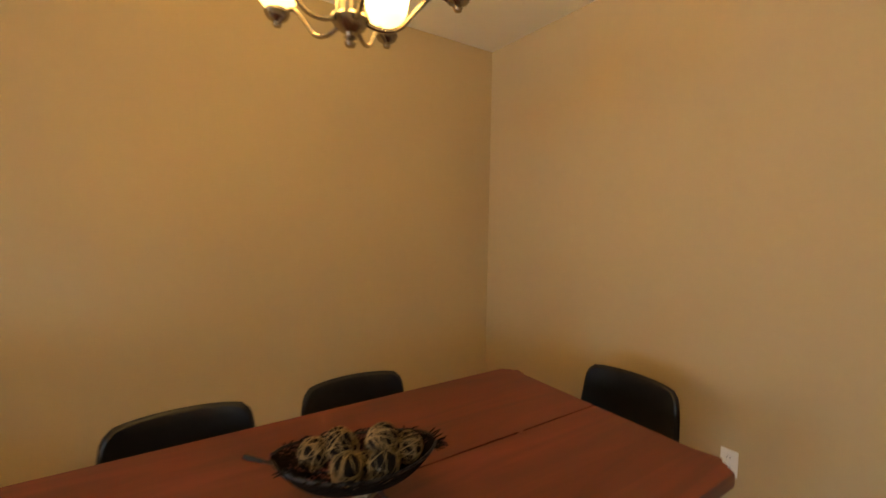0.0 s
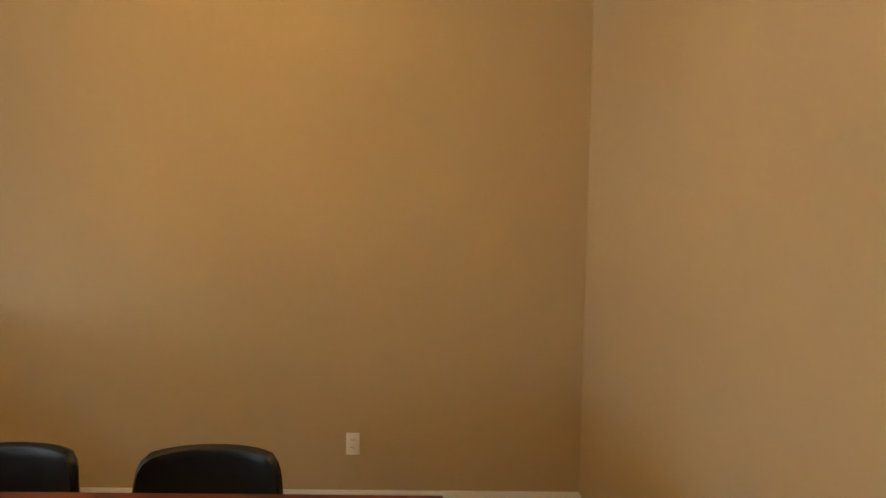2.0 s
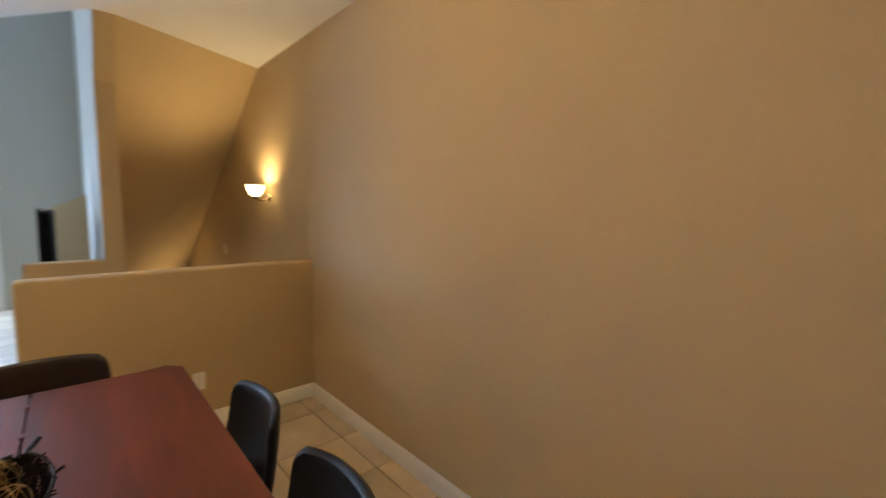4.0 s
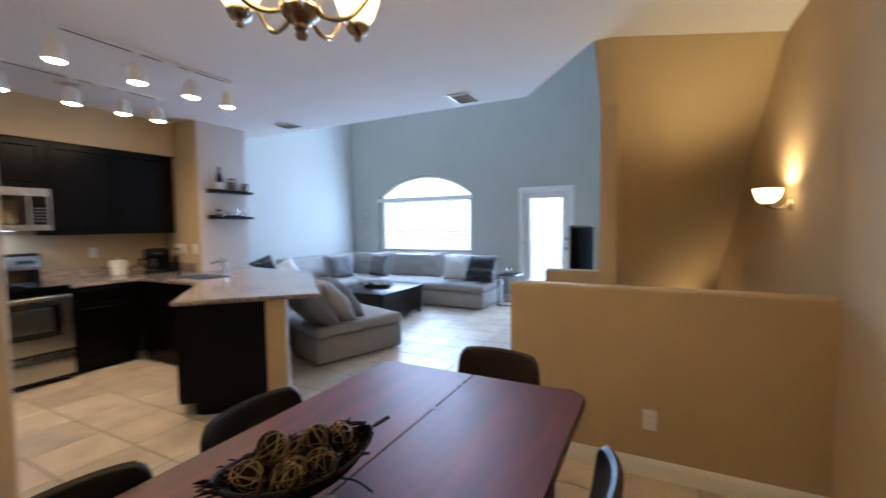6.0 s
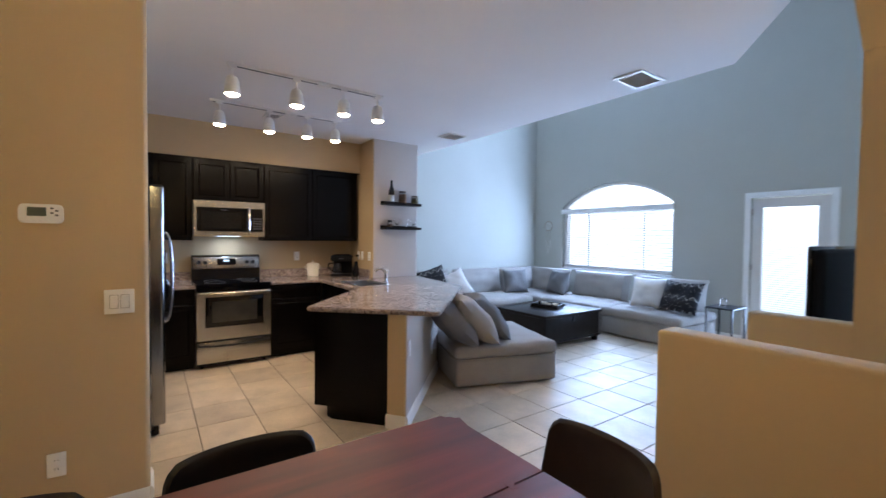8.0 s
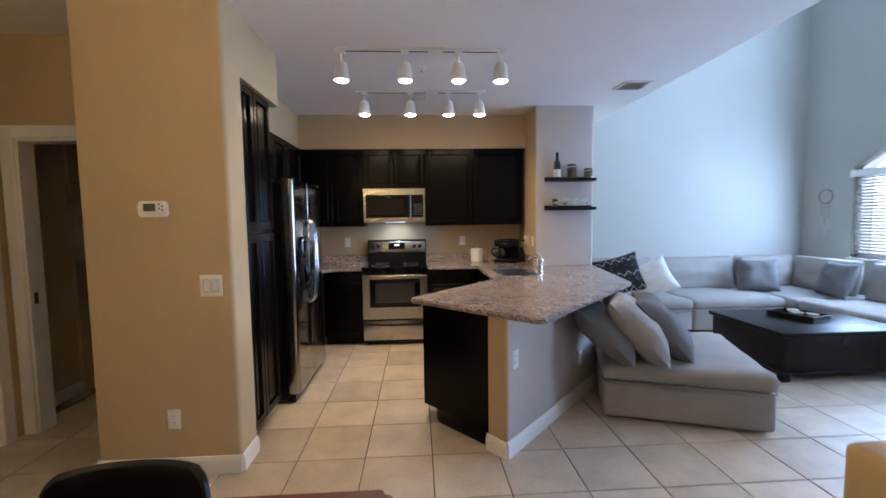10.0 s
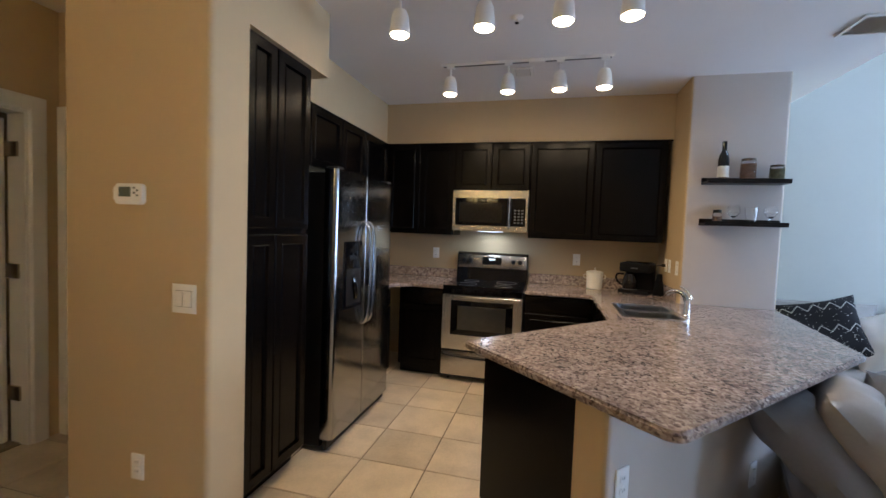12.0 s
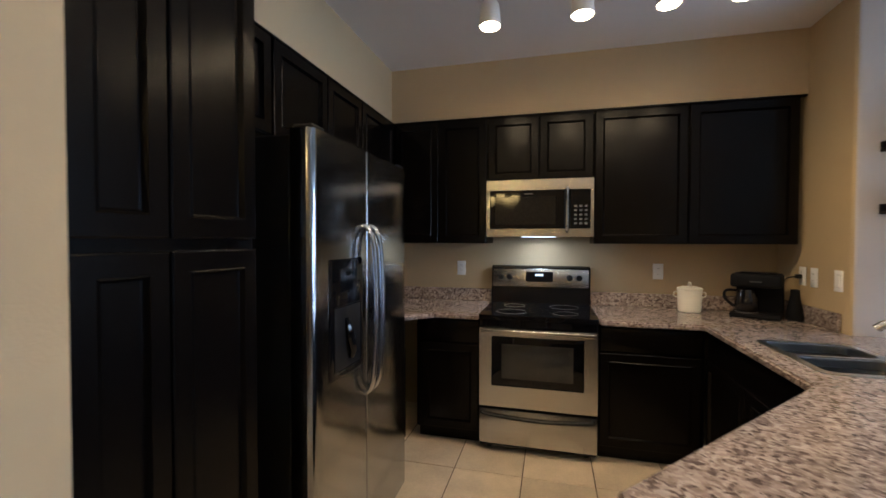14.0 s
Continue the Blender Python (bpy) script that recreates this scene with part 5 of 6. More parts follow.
def microwave():
    w, h, d = 0.742, 0.405, 0.385
    t = thing("microwave", -4.79, 1.42, 1.445, 90, "stainless steel over-the-range microwave oven", "microwave")
    part("body", box(B(), 0, 0.018, 0, w, d, h, 0.004, 1), BLACKPLASTIC, t)
    bm = B()
    frame_plate(bm, 0.0, 0.0, w, h, 0.026, 0.055, w - 0.02, 0.33, -0.012, 0.02)
    part("front_frame", bm, STEELV, t, "brushed steel front frame")
    part("window", box(B(), 0.026, -0.009, 0.055, 0.545, 0.015, 0.33, 0.003, 1), BLACKGLOSS, t, "black glass door window")
    part("window_screen", box(B(), 0.065, -0.0102, 0.085, 0.49, -0.008, 0.285, 0.002, 1), material("microwave_screen", (0.012, 0.011, 0.010), 0.06, vary=0.3, scale=60, spec=0.3), t)
    c = part("control_panel", box(B(), 0.59, -0.009, 0.055, w - 0.02, 0.015, 0.33, 0.003, 1), BLACKGLOSS, t)
    for i in range(5):
        for j in range(3):
            part("key", box(B(), 0.612 + 0.035 * j, -0.0098, 0.085 + 0.03 * i, 0.632 + 0.035 * j, -0.0088, 0.099 + 0.03 * i), GREYPLASTIC, c)
    part("handle", tube(B(), smooth_curve([(0.566, -0.005, 0.345), (0.566, -0.04, 0.33), (0.566, -0.048, 0.19), (0.566, -0.04, 0.05), (0.566, -0.005, 0.035)], 6), 0.010, 10), CHROME, t, "polished chrome bar handle")
    part("badge", box(B(), 0.27, -0.0105, 0.30, 0.33, -0.0088, 0.308), GREYPLASTIC, t)
    part("task_light", box(B(), 0.25, 0.10, -0.004, 0.49, 0.18, 0.0), emitter("task_lamp_face", (0.75, 0.87, 1.0), 6.0), t)
    area_lamp("range_task_light", (-4.95, 1.79, 1.432), (-4.95, 1.79, 0), 0.2, 0.08, 2.6, (0.75, 0.87, 1.0))


microwave()


def fridge():
    w, d, h = 0.935, 0.74, 1.80
    t = thing("refrigerator", -2.985, 1.095, 0, 180, "stainless steel side-by-side refrigerator with an ice dispenser", "refrigerator")
    part("body", box(B(), 0.004, 0.08, 0.03, w - 0.004, d, h - 0.02, 0.004, 1), BLACKPLASTIC, t, "black fridge cabinet")
    part("kick_grille", box(B(), 0.01, 0.03, 0.012, w - 0.01, 0.06, 0.075, 0.004, 1), BLACKPLASTIC, t)
    for x in (0.03, w - 0.07):
        part("foot", lathe(B(), [(0, 0), (0.02, 0), (0.02, 0.03), (0, 0.03)], x + 0.02, 0.06, 10), BLACKPLASTIC, t)
    doors = []
    for x0, x1 in ((0.0, 0.424), (0.430, w)):
        n = 10
        ra, rb = (0.03, 0.006) if x0 == 0 else (0.006, 0.03)
        front = [(x0 + ra + (x1 - x0 - ra - rb) * i / n, -0.010 - 0.004 * math.sin(math.pi * i / n)) for i in range(n + 1)]
        left = [(x0 + ra - ra * math.cos(a), ra - 0.01 - ra * math.sin(a)) for a in [math.pi / 2 * i / 6 for i in range(6)]]
        right = [(x1 - rb + rb * math.sin(a), rb - 0.01 - rb * math.cos(a)) for a in [math.pi / 2 * i / 6 for i in range(1, 7)]]
        bm = prism(B(), left + front + right + [(x1, 0.075), (x0, 0.075)], 0.085, h)
        doors.append(part("door", bm, STEEL, t, "brushed steel refrigerator door"))
    # dispenser
    dsp = part("ice_dispenser", box(B(), 0.10, -0.020, 0.895, 0.372, 0.02, 1.35, 0.012, 2), BLACKGLOSS, doors[0], "black water and ice dispenser")
    part("recess", box(B(), 0.125, -0.0215, 0.92, 0.347, -0.012, 1.17, 0.01, 2), BLACKPLASTIC, dsp)
    part("display", box(B(), 0.165, -0.0215, 1.22, 0.305, -0.016, 1.31, 0.003, 1), BLACKGLOSS, dsp)
    part("paddle", tube(B(), [(0.215, -0.022, 1.12), (0.225, -0.036, 1.05), (0.24, -0.038, 0.99), (0.245, -0.026, 0.96)], [0.010, 0.017, 0.016, 0.010], 8), BLACKGLOSS, dsp)
    for i, x in ((0, 0.395), (1, 0.462)):
        part("handle", tube(B(), smooth_curve([(x, -0.006, 1.48), (x, -0.040, 1.455), (x, -0.062, 1.36), (x, -0.070, 1.12), (x, -0.062, 0.88), (x, -0.040, 0.785), (x, -0.006, 0.76)], 6), 0.011, 10), HANDLE, doors[i], "satin steel bar handle")
    part("hinge_cover", box(B(), 0.02, 0.0, h + 0.001, 0.10, 0.08, h + 0.018, 0.006, 1), BLACKPLASTIC, t)
    part("hinge_cover", box(B(), w - 0.10, 0.0, h + 0.001, w - 0.02, 0.08, h + 0.018, 0.006, 1), BLACKPLASTIC, t)


fridge()


def sink():
    t = thing("kitchen_sink", -3.89, 3.075, 0.9165, 0, "stainless steel double bowl kitchen sink", "sink")
    for x0, x1 in ((-0.255, -0.012), (0.012, 0.255)):
        bm = B()
        rings = []
        for off, z in ((0.0, 0.0), (0.004, -0.004), (0.012, -0.15), (0.04, -0.17)):
            rings.append([bm.verts.new((x, y, z)) for x, y in rounded([(x0 + off, -0.17 + off), (x1 - off, -0.17 + off), (x1 - off, 0.17 - off), (x0 + off, 0.17 - off)], (0.045,) * 4, 5)])
        for a, b in zip(rings, rings[1:]):
            k = len(a)
            for i in range(k):
                bm.faces.new((a[i], a[(i + 1) % k], b[(i + 1) % k], b[i]))
        bm.faces.new(rings[-1])
        r = bmesh.ops.solidify(bm, geom=list(bm.faces), thickness=0.0015)
        bowl = part("bowl", bm, SINKSTEEL, t)
        part("drain", lathe(B(), [(0, -0.1685), (0.035, -0.1685), (0.045, -0.166), (0.045, -0.170), (0, -0.171)], (x0 + x1) / 2, 0.02, 20), CHROME, bowl)
    bm = B()
    outer = rounded([(-0.285, -0.20), (0.285, -0.20), (0.285, 0.20), (-0.285, 0.20)], (0.05,) * 4, 5)
    es = []
    for loop in (outer, rounded([(-0.255, -0.17), (-0.012, -0.17), (-0.012, 0.17), (-0.255, 0.17)], (0.045,) * 4, 5), rounded([(0.012, -0.17), (0.255, -0.17), (0.255, 0.17), (0.012, 0.17)], (0.045,) * 4, 5)):
        vs = [bm.verts.new((x, y, 0.0)) for x, y in loop]
        es += [bm.edges.new((a, b)) for a, b in zip(vs, vs[1:] + vs[:1])]
    bmesh.ops.triangle_fill(bm, use_beauty=True, use_dissolve=False, edges=es)
    r = bmesh.ops.extrude_face_region(bm, geom=list(bm.faces))
    bmesh.ops.translate(bm, verts=[v for v in r["geom"] if isinstance(v, bmesh.types.BMVert)], vec=(0, 0, 0.004))
    part("rim", bm, SINKSTEEL, t)
    f = thing("kitchen_faucet", -3.82, 3.315, 0.9165, 0, "chrome single-lever pull-out kitchen faucet", "faucet")
    part("base", lathe(B(), [(0, 0), (0.030, 0), (0.030, 0.006), (0.024, 0.012), (0.022, 0.10), (0.024, 0.13), (0, 0.135)], seg=20), CHROME, f)
    part("spout", tube(B(), smooth_curve([(0, 0, 0.10), (-0.010, -0.02, 0.17), (-0.03, -0.06, 0.198), (-0.05, -0.105, 0.195), (-0.062, -0.14, 0.165)], 6), [0.019] * 8 + [0.017] * 9 + [0.021] * 8, 14), CHROME, f)
    part("lever", tube(B(), smooth_curve([(0, 0, 0.13), (0.01, 0.02, 0.16), (0.0, -0.02, 0.225), (-0.008, -0.06, 0.245)], 5), [0.014] * 5 + [0.010] * 6 + [0.007] * 5, 10), CHROME, f)
    f.scale = (0.84, 0.84, 0.82)


sink()


def counter_things():
    c = thing("canister", -5.03, 2.83, 0.9165, 0, "cream ceramic canister with a lid on the counter", "canister")
    part("jar", lathe(B(), [(0, 0), (0.066, 0), (0.072, 0.006), (0.078, 0.15), (0.075, 0.155), (0, 0.155)], seg=32), CERAMIC, c)
    part("lid", lathe(B(), [(0.081, 0.155), (0.083, 0.16), (0.08, 0.168), (0.05, 0.178), (0, 0.18), (0, 0.155)], seg=32), CERAMIC, c)
    part("lid_handle", tube(B(), smooth_curve([(-0.03, 0, 0.177), (-0.022, 0, 0.2), (0, 0, 0.207), (0.022, 0, 0.2), (0.03, 0, 0.177)], 4), 0.005, 8), CERAMIC, c)
    for s in (-1, 1):
        part("side_handle", tube(B(), smooth_curve([(0, s * 0.074, 0.10), (0, s * 0.10, 0.11), (0, s * 0.10, 0.135), (0, s * 0.077, 0.14)], 4), 0.005, 8), CERAMIC, c)
    m = thing("coffee_maker", -4.93, 3.20, 0.9165, 62, "black drip coffee maker with a glass carafe", "coffee maker")
    m.scale = (0.9, 0.9, 0.88)
    part("base", box(B(), -0.15, -0.13, 0, 0.15, 0.12, 0.035, 0.01, 2), MATTEBLACK, m)
    part("tower", box(B(), -0.13, 0.02, 0.035, 0.15, 0.12, 0.25, 0.01, 2), MATTEBLACK, m)
    part("brew_head", box(B(), -0.15, -0.12, 0.225, 0.15, 0.12, 0.325, 0.02, 3), MATTEBLACK, m)
    part("lid", box(B(), -0.10, -0.08, 0.325, 0.12, 0.09, 0.338, 0.006, 2), BLACKGLOSS, m)
    part("nameplate", box(B(), -0.03, -0.122, 0.265, 0.04, -0.119, 0.275), GREYPLASTIC, m)
    part("hot_plate", lathe(B(), [(0, 0.035), (0.07, 0.035), (0.07, 0.04), (0, 0.04)], -0.055, -0.05, 20), GREYPLASTIC, m)
    car = part("carafe", lathe(B(), [(0, 0.041), (0.062, 0.041), (0.075, 0.07), (0.075, 0.13), (0.055, 0.19), (0.052, 0.205), (0, 0.205)], -0.055, -0.05, 24), BOTTLEGLASS, m, "dark glass carafe")
    part("carafe_handle", tube(B(), smooth_curve([(-0.115, -0.06, 0.195), (-0.18, -0.075, 0.19), (-0.185, -0.075, 0.13), (-0.13, -0.065, 0.075)], 5), 0.010, 8), MATTEBLACK, car)
    part("grinder", lathe(B(), [(0, 0.0), (0.05, 0), (0.055, 0.02), (0.04, 0.11), (0.03, 0.16), (0.025, 0.22), (0, 0.225)], 0.215, 0.0, 20), MATTEBLACK, m)
    k = thing("power_cord", -4.86, 3.41, 1.19, 0, "black power cord plugged into the wall outlet", "cord")
    part("plug", box(B(), -0.035, -0.02, -0.012, 0.0, 0.012, 0.016, 0.005, 2), BLACKPLASTIC, k)
    part("cable", tube(B(), smooth_curve([(-0.02, -0.02, 0), (-0.03, -0.07, -0.02), (-0.04, -0.08, -0.12), (-0.06, -0.09, -0.24), (-0.10, -0.12, -0.268)], 6), 0.004, 6), BLACKPLASTIC, k)
    # two black floating shelves with what stands on them
    for z, lab in ((1.882, "black floating shelf with a bottle and jars"), (1.557, "black floating shelf with drinking glasses")):
        s = thing("floating_shelf", -4.43, 3.815, z, 0, lab, "shelf", "floating shelves")
        part("board", box(B(), 0.001, -0.278, 0, 0.15, 0.278, 0.018, 0.003, 1), DARKWOOD, s)
        part("back_ledge", box(B(), 0.001, -0.278, 0.018, 0.014, 0.278, 0.055, 0.002, 1), DARKWOOD, s)
        part("front_lip", box(B(), 0.138, -0.278, 0.018, 0.15, 0.278, 0.034, 0.002, 1), DARKWOOD, s)
    zt = 1.9005
    b = thing("wine_bottle", -4.35, 3.66, zt, 0, "dark wine bottle with a white label", "bottle")
    part("glass", lathe(B(), [(0, 0), (0.036, 0), (0.038, 0.01), (0.038, 0.17), (0.030, 0.205), (0.016, 0.235), (0.014, 0.29), (0.016, 0.292), (0.016, 0.305), (0, 0.306)], seg=24), BOTTLEGLASS, b)
    part("label", lathe(B(), [(0.0386, 0.03), (0.0388, 0.03), (0.0388, 0.115), (0.0386, 0.115)], seg=24), material("label_paper", (0.75, 0.74, 0.70), 0.7, vary=0.05), b)
    part("foil", lathe(B(), [(0.0165, 0.245), (0.0165, 0.308), (0, 0.309)], seg=18), BLACKGLOSS, b)
    nuts = material("nuts_and_seeds", (0.26, 0.14, 0.075), 0.7, vary=0.7, scale=40)
    herbs = material("green_and_yellow_sweets", (0.22, 0.20, 0.10), 0.7, vary=0.7, scale=40)
    for y, r, h, fill, lab in ((3.83, 0.052, 0.165, nuts, "glass jar of brown nuts with a metal lid"), (4.02, 0.048, 0.118, herbs, "small glass jar of sweets with a metal lid")):
        j = thing("glass_jar", -4.35, y, zt, 0, lab, "jar")
        part("contents", lathe(B(), [(0, 0.003), (r - 0.003, 0.003), (r - 0.003, h * 0.8), (0, h * 0.8)], seg=20), fill, j)
        part("glass", lathe(B(), [(0, 0), (r, 0), (r, h * 0.85), (r * 0.85, h * 0.93)], seg=24), CLEARGLASS, j)
        part("lid", lathe(B(), [(0, h * 0.93), (r * 0.92, h * 0.93), (r * 0.92, h * 1.05), (0, h * 1.07)], seg=20), BRONZE, j)
    zt = 1.5755
    for y, kind, lab in ((3.64, 2, "small spice jar with a dark lid on the lower shelf"), (3.75, 1, "clear stemmed snifter on the lower shelf"), (3.87, 0, "clear tapered tumbler on the lower shelf"), (4.00, 1, "clear stemmed snifter on the lower shelf")):
        g = thing("spice_jar" if kind == 2 else "drinking_glass", -4.35, y, zt, 0, lab, "jar" if kind == 2 else "glass", "" if kind == 2 else "glasses on the shelf")
        if kind == 2:
            part("contents", lathe(B(), [(0, 0.003), (0.029, 0.003), (0.029, 0.05), (0, 0.05)], seg=18), nuts, g)
            part("glass", lathe(B(), [(0, 0), (0.032, 0), (0.033, 0.07), (0.027, 0.08)], seg=20), CLEARGLASS, g)
            part("lid", lathe(B(), [(0, 0.08), (0.030, 0.08), (0.030, 0.105), (0, 0.107)], seg=18), BLACKPLASTIC, g)
        elif kind == 1:
            part("glass", lathe(B(), [(0, 0), (0.034, 0), (0.034, 0.003), (0.006, 0.009), (0.005, 0.045), (0.025, 0.058), (0.044, 0.085), (0.042, 0.115), (0.032, 0.14), (0.0305, 0.14), (0.040, 0.115), (0.042, 0.086), (0.023, 0.061), (0, 0.054)], seg=24), CLEARGLASS, g)
        else:
            part("glass", lathe(B(), [(0, 0), (0.030, 0), (0.044, 0.125), (0.0425, 0.125), (0.0285, 0.007), (0, 0.007)], seg=24), CLEARGLASS, g)


counter_things()

# ---- living room ----


def sofa_module(name, x, y, rz, w, d, label, backs=(), arm=False, seat_d=None):
    """A slipcovered module: plinth, loose seat cushion; back cushions as (x, y, rz, width)."""
    t = thing(name, x, y, 0, rz, label, "sofa", "modules of the grey sectional")
    bm = B()
    box(bm, -w / 2, -d / 2, 0.02, w / 2, d / 2, 0.285, 0.03, 3)
    for v in bm.verts:
        k = noise.noise(Vector((v.co.x * 3 + x, v.co.y * 3 + y, v.co.z * 3))) * 0.008
        v.co += Vector((k, k, 0))
    part("base", bm, SOFA, t)
    bm = box(B(), -w / 2 - 0.012, -d / 2 - 0.012, 0.287, w / 2 + 0.012, d / 2 + 0.012, 0.415, 0.05, 4)
    bmesh.ops.subdivide_edges(bm, edges=[e for e in bm.edges if e.calc_length() > 0.3], cuts=11, use_grid_fill=True)
    for v in bm.verts:
        ux, uy = v.co.x / (w / 2), v.co.y / (d / 2)
        crown = max(0, (1 - ux ** 4)) * max(0, (1 - uy ** 4))
        if v.co.z > 0.36:
            v.co.z += 0.02 * crown + 0.010 * noise.noise(Vector((v.co.x * 4 + x * 3, v.co.y * 4 + y * 3, 0)))
        v.co.z += 0.006 * noise.noise(Vector((v.co.x * 7 + x, v.co.y * 7 + y, 3)))
    part("seat_cushion", bm, SOFA, t)
    part("piping", tube(B(), [(px, py, 0.288) for px, py in rounded([(-w / 2 - 0.008, -d / 2 - 0.008), (w / 2 + 0.008, -d / 2 - 0.008), (w / 2 + 0.008, d / 2 + 0.008), (-w / 2 - 0.008, d / 2 + 0.008)], (0.05,) * 4)], 0.006, 6, True), SOFA, t)
    for i, (bx, by, br, bw) in enumerate(backs):
        bm = cushion(B(), bw, 0.27, 0.50, 0.32, 14, hash_seed(x, y) + i, 0.03)
        o = part("back_cushion", bm, SOFA, t)
        o.matrix_local = pose(bx, by, 0.63, -12, 0, br)
    return t


def hash_seed(x, y):
    return int(abs(x * 131 + y * 577)) % 1000


# run along the window wall, its corner, and the run along the side wall
sofa_module("sofa_module", -2.66, 7.27, 0, 1.20, 1.04, "grey linen sofa module at the end of the sectional", [(-0.02, 0.36, 0, 1.12)])
sofa_module("sofa_module", -3.88, 7.27, 0, 1.20, 1.04, "grey linen sofa module below the window", [(0.0, 0.36, 0, 1.15)])
sofa_module("sofa_module", -5.10, 7.27, 0, 1.20, 1.04, "grey linen corner module of the sectional", [(0.05, 0.36, 0, 1.0), (-0.42, -0.08, 90, 0.9)])
sofa_module("sofa_module", -5.16, 6.13, 90, 1.20, 1.04, "grey linen sofa module along the side wall", [(0.0, 0.36, 0, 1.15)])
sofa_module("sofa_module", -5.16, 4.91, 90, 1.20, 1.04, "grey linen sofa module along the side wall", [(0.0, 0.36, 0, 1.12)])
sofa_module("sofa_ottoman", -2.86, 4.09, -19.5, 1.06, 1.08, "grey linen ottoman module beside the peninsula")


def pillow(x, y, z, rz, tilt, w, h, d, mat, label, seed, roll=0):
    t = thing("throw_pillow", x, y, z, rz, label, "pillow")
    p = part("cover", cushion(B(), w, d * 1.25, h, 0.55, 20, seed, 0.10), mat, t)
    p.matrix_local = pose(0, 0, 0, tilt, roll, 0)
    return t


# three pillows leaning on the ottoman
pillow(-2.72, 3.47, 0.635, -20, 45, 0.60, 0.57, 0.20, PILLOWGREY, "grey throw pillow leaning on the ottoman", 11)
pillow(-2.68, 3.70, 0.65, -20, 42, 0.60, 0.59, 0.21, SOFA, "light grey throw pillow leaning on the ottoman", 12)
pillow(-2.74, 3.94, 0.64, -24, 42, 0.56, 0.57, 0.20, PILLOWGREY, "dark grey throw pillow leaning on the ottoman", 13)
# in the sectional's corner
pillow(-5.12, 6.75, 0.64, 70, -18, 0.50, 0.46, 0.17, PILLOWGREY, "grey throw pillow in the sofa corner", 14)
pillow(-4.60, 7.35, 0.64, -12, -18, 0.50, 0.46, 0.17, PILLOWGREY, "grey throw pillow against the sofa back", 15)
# at the ends
pillow(-2.76, 7.22, 0.66, 12, -22, 0.52, 0.48, 0.17, PILLOWWHITE, "white throw pillow on the sofa", 16)
pillow(-2.27, 7.16, 0.655, -10, -24, 0.58, 0.48, 0.16, PATTERN, "black throw pillow with a white woven pattern", 17)
pillow(-4.80, 5.06, 0.675, 72, -30, 0.50, 0.48, 0.16, PILLOWWHITE, "white throw pillow at the sofa's near end", 18, -24)
pillow(-4.92, 4.68, 0.71, 72, -28, 0.58, 0.54, 0.15, PATTERN, "black throw pillow with a white woven pattern", 19, -16)


def coffee_table():
    t = thing("coffee_table", -3.47, 5.80, 0, 0, "square dark wood trunk coffee table on short feet", "coffee table")
    part("body", box(B(), -0.44, -0.57, 0.085, 0.44, 0.57, 0.41, 0.008, 2), DARKWOOD, t)
    part("top", box(B(), -0.47, -0.60, 0.41, 0.47, 0.60, 0.45, 0.008, 2), DARKWOOD, t)
    part("plinth", box(B(), -0.455, -0.585, 0.07, 0.455, 0.585, 0.10, 0.006, 2), DARKWOOD, t)
    for x in (-0.40, 0.40):
        for y in (-0.52, 0.52):
            part("foot", box(B(), x - 0.035, y - 0.035, 0.0, x + 0.035, y + 0.035, 0.07, 0.006, 2), DARKWOOD, t)
    part("hasp", box(B(), 0.438, -0.03, 0.33, 0.447, 0.03, 0.41, 0.002, 1), IRON, t)
    r = thing("serving_tray", -3.52, 5.82, 0.4505, 20, "dark tray with small things on the coffee table", "tray")
    part("tray_base", box(B(), -0.20, -0.15, 0, 0.20, 0.15, 0.012, 0.003, 1), DARKWOOD, r)
    for b in ((-0.20, -0.15, 0.20, -0.138), (-0.20, 0.138, 0.20, 0.15), (-0.20, -0.138, -0.188, 0.138), (0.188, -0.138, 0.20, 0.138)):
        part("tray_side", box(B(), b[0], b[1], 0.012, b[2], b[3], 0.055, 0.003, 1), DARKWOOD, r)
    for i, (x, y) in enumerate(((-0.09, 0.03), (0.03, -0.03), (0.11, 0.05))):
        c = thing("decor_bowl", -3.52 + x, 5.82 + y, 0.463, 0, "small pale bowl standing in the tray", "bowl")
        part("bowl_body", lathe(B(), [(0, 0), (0.02, 0), (0.042, 0.03), (0.048, 0.05), (0.044, 0.05), (0.038, 0.03), (0, 0.008)], seg=20), CERAMIC, c)


coffee_table()


def side_table():
    t = thing("side_table", -1.80, 7.42, 0, 0, "small black metal side table by the sofa", "side table")
    part("tabletop", box(B(), -0.17, -0.22, 0.545, 0.17, 0.22, 0.565, 0.004, 1), BLACKPLASTIC, t)
    for x in (-0.155, 0.155):
        for y in (-0.205, 0.205):
            part("leg", box(B(), x - 0.010, y - 0.010, 0.0, x + 0.010, y + 0.010, 0.545), IRON, t)
    part("shelf_rail", box(B(), -0.155, -0.215, 0.02, 0.155, -0.195, 0.035), IRON, t)
    part("shelf_rail", box(B(), -0.155, 0.195, 0.02, 0.155, 0.215, 0.035), IRON, t)
    j = thing("glass_ornament", -1.84, 7.45, 0.5655, 0, "small clear glass ornament on the side table", "ornament")
    part("globe", lathe(B(), [(0, 0), (0.03, 0), (0.02, 0.012), (0.045, 0.05), (0.045, 0.08), (0.02, 0.11), (0, 0.115)], seg=20), CLEARGLASS, j)


side_table()


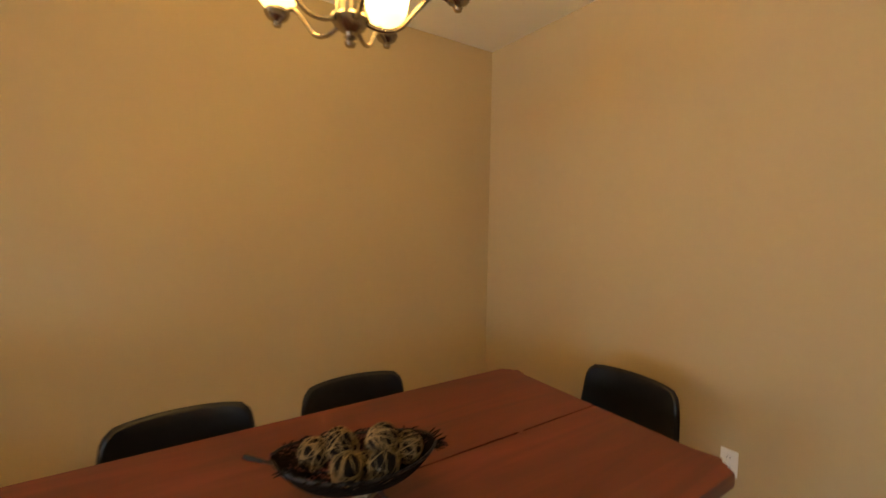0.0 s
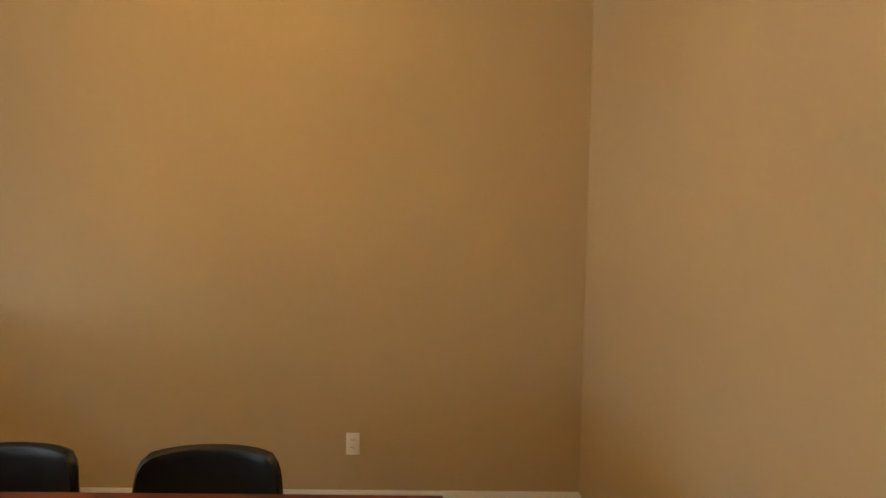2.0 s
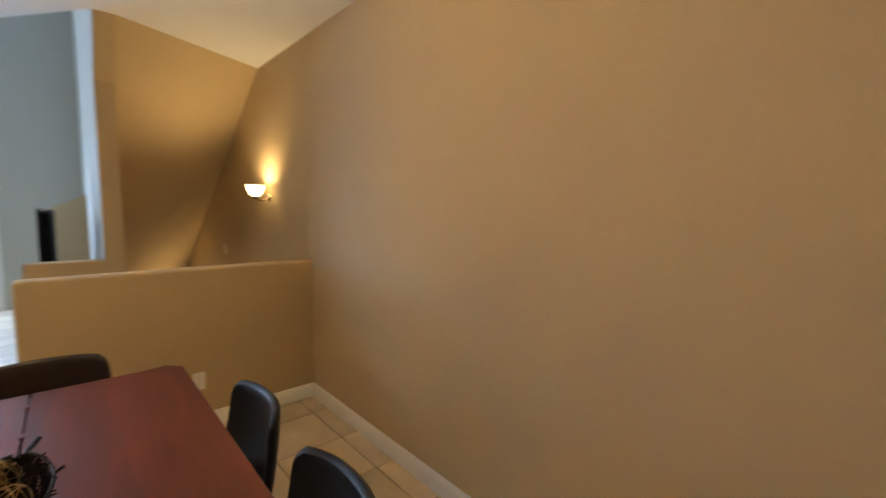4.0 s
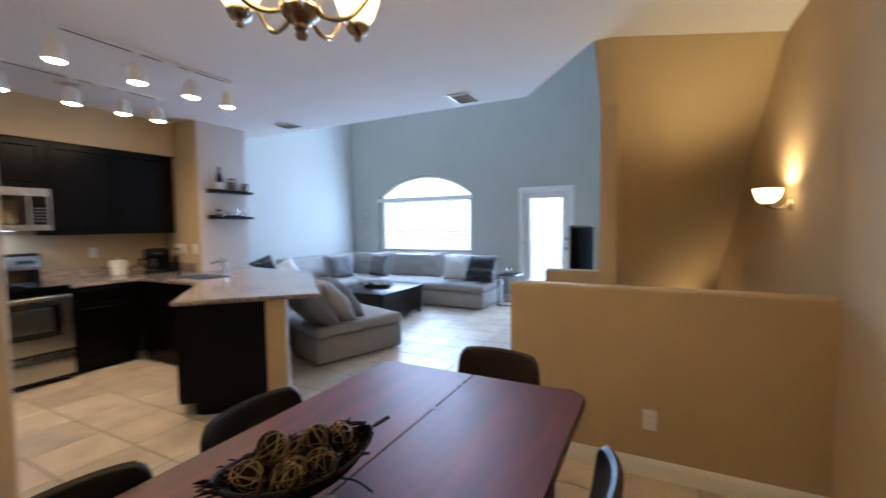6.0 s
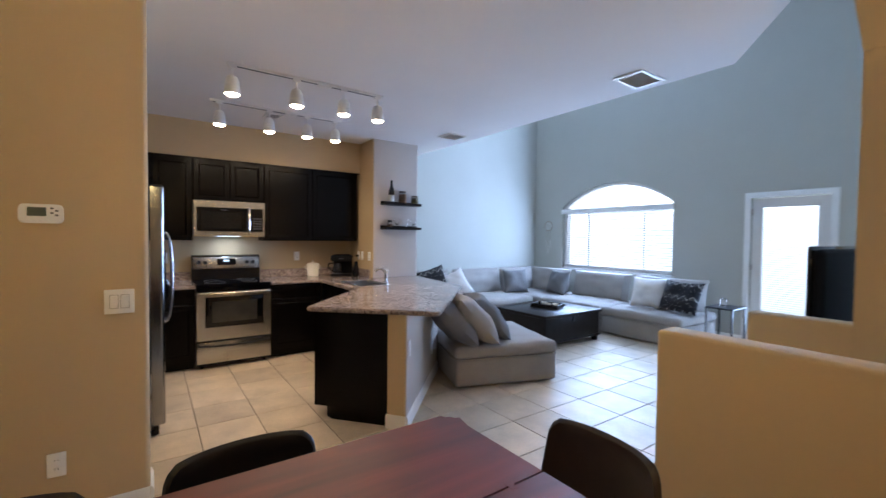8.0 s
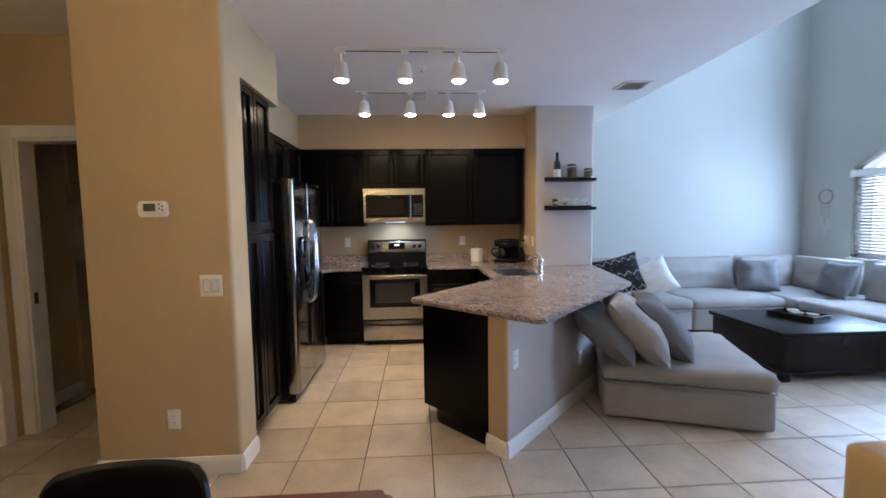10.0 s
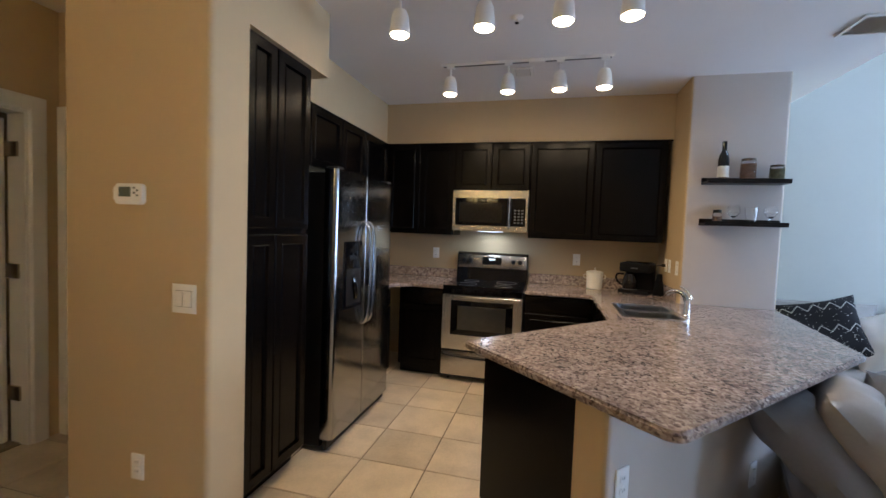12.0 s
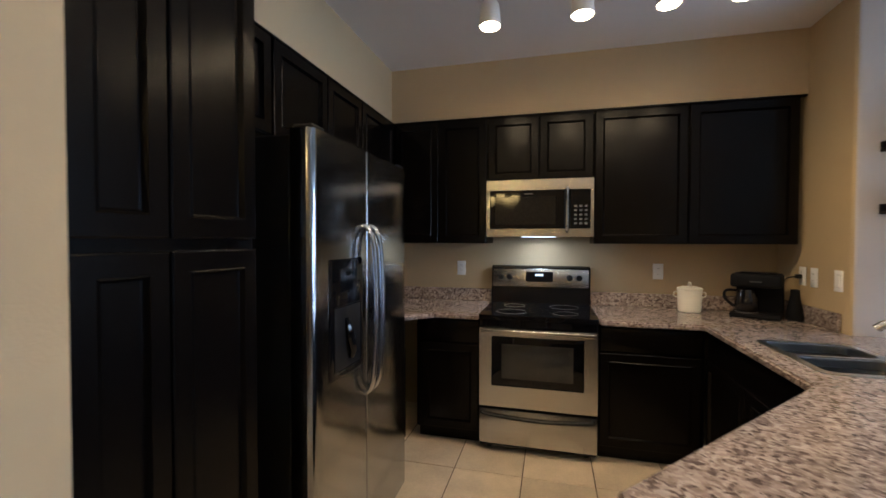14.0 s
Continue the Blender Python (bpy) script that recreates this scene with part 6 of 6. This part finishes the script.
def television():
    s = thing("tv_stand", -0.20, 5.35, 0, 0, "low dark cabinet under the television", "tv stand")
    part("body", box(B(), -0.20, -0.75, 0.06, 0.20, 0.75, 0.62, 0.008, 2), DARKWOOD, s)
    part("plinth", box(B(), -0.18, -0.72, 0.0, 0.18, 0.72, 0.06), DARKWOOD, s)
    t = thing("television", -0.24, 5.30, 0.6205, 0, "black television seen from its rear edge", "television")
    part("foot", box(B(), -0.12, -0.25, 0.0, 0.12, 0.25, 0.015, 0.005, 1), BLACKPLASTIC, t)
    part("neck", box(B(), -0.02, -0.06, 0.015, 0.03, 0.06, 0.12, 0.005, 1), BLACKPLASTIC, t)
    part("screen", box(B(), -0.045, -0.60, 0.11, -0.02, 0.60, 0.81, 0.006, 2), BLACKGLOSS, t)
    part("back_shell", box(B(), -0.02, -0.58, 0.13, 0.05, 0.58, 0.79, 0.03, 3), MATTEBLACK, t)


television()
# low wall where the upper flight starts
bm = B()
vs = [(-0.30, 0.0), (0.11, 0.0), (0.11, 1.60), (-0.30, 1.38)]
a = [bm.verts.new((x, 7.05, z)) for x, z in vs]
b = [bm.verts.new((x, 7.17, z)) for x, z in vs]
bm.faces.new(a)
bm.faces.new(b[::-1])
for i in range(4):
    bm.faces.new((a[i], a[(i + 1) % 4], b[(i + 1) % 4], b[i]))
solid("wall_flight_foot", bm, PAINT, "painted sloping knee wall at the upper flight's foot", "wall", "structure")


def dreamcatcher():
    t = thing("dream_catcher", -5.37, YF, 1.72, 0, "pale dream catcher with feathers on the wall", "wall hanging")
    r = 0.10
    part("hoop", tube(B(), [(r * math.cos(2 * math.pi * i / 28), -0.008, r * math.sin(2 * math.pi * i / 28)) for i in range(28)], 0.006, 6, True), TWIG, t)
    bm = B()
    for k in range(8):
        a = 2 * math.pi * k / 8
        tube(bm, [(r * math.cos(a), -0.008, r * math.sin(a)), (0.45 * r * math.cos(a + 0.5), -0.008, 0.45 * r * math.sin(a + 0.5)), (r * math.cos(a + 1.57), -0.008, r * math.sin(a + 1.57))], 0.0018, 4)
    part("web", bm, PILLOWWHITE, t)
    for i, (x, l) in enumerate(((-0.05, 0.28), (0.0, 0.40), (0.05, 0.30))):
        part("cord", tube(B(), [(x, -0.006, -0.095 if x == 0 else -0.085), (x, -0.006, -l)], 0.0022, 5), TWIG, t)
        bm = B()
        for q in range(9):
            zz = -l - 0.02 * q
            wd = 0.026 * math.sin(math.pi * (q + 0.6) / 10)
            for s in (-1, 1):
                tube(bm, [(x, -0.007, zz), (x + s * wd, -0.010, zz - 0.02)], [0.003, 0.001], 4)
        part("feather", bm, PILLOWWHITE, t)


dreamcatcher()

# ---- hallway ----
def towel_ring():
    r = thing("towel_ring", -3.44, -0.90, 1.83, 0, "round metal towel ring on the tan bathroom wall", "towel ring")
    part("mount", moved(lathe(B(), [(0, 0), (0.026, 0), (0.024, 0.008), (0.010, 0.014), (0.010, 0.045), (0, 0.047)], seg=18), pose(0, 0, 0, -90)), CHROME, r)
    part("ring", tube(B(), [(0.085 * math.cos(2 * math.pi * i / 32), 0.04, -0.085 + 0.085 * math.sin(2 * math.pi * i / 32)) for i in range(32)], 0.005, 8, True), CHROME, r)
    w = thing("hand_towel", -3.44, -0.86, 1.66, 0, "pale beige hand towel folded through the ring", "towel")
    cloth = material("towel_cotton", (0.62, 0.55, 0.45), 1.0, vary=0.1, scale=20, bump=0.7, bump_scale=300)
    for name, y0, drop in (("front_fold", 0.014, 0.50), ("back_fold", -0.014, 0.44)):
        bm = B()
        rows = []
        for i in range(15):
            v = i / 14
            half = 0.05 + 0.075 * min(1, v * 2.2)
            zz = 0.012 * math.sqrt(max(0, 1 - (v * 14 - 1) ** 2)) if i < 2 else 0.0
            rows.append([bm.verts.new((half * (2 * q / 12 - 1), y0 * min(1, 0.2 + v * 3) + 0.006 * math.sin(q * 1.9 + v * 2) * (1 - 0.5 * v), -drop * v + zz)) for q in range(13)])
        for a, b in zip(rows, rows[1:]):
            for q in range(12):
                bm.faces.new((a[q], a[q + 1], b[q + 1], b[q]))
        bmesh.ops.solidify(bm, geom=list(bm.faces), thickness=0.009)
        part(name, bm, cloth, w)


towel_ring()
bm = box(B(), -3.39, -3.27, -0.006, 1.29, -0.80, 0.006)
solid("carpet_bedroom", bm, CARPET, "tan carpet in the room behind the door", "carpet", "structure")

# ---- floor tiles ----
bm = box(B(), -STEP / 2 + 0.0035, -STEP / 2 + 0.0035, -0.012, STEP / 2 - 0.0035, STEP / 2 - 0.0035, 0.0, 0.0025, 1)
TILEMESH = finish("tile", bm, TILE)
for i in range(-8, 10):
    for j in range(-6, 16):
        x, y = -2.584 + STEP * (i + 0.5), 1.722 + STEP * (j + 0.5)
        if not (XL < x + 0.2 and x - 0.2 < XR and YB - 0.1 < y + 0.2 and y - 0.2 < YF):
            continue
        if x > -0.45 and 2.8 < y < 3.9 or x > 0.1 and y > 2.8:
            continue
        o = new("tile", TILEMESH)
        o.parent = FLOOR
        o.matrix_world = pose(x, y, 0, 0, 0, 90 * ((i * 7 + j * 3) % 4))
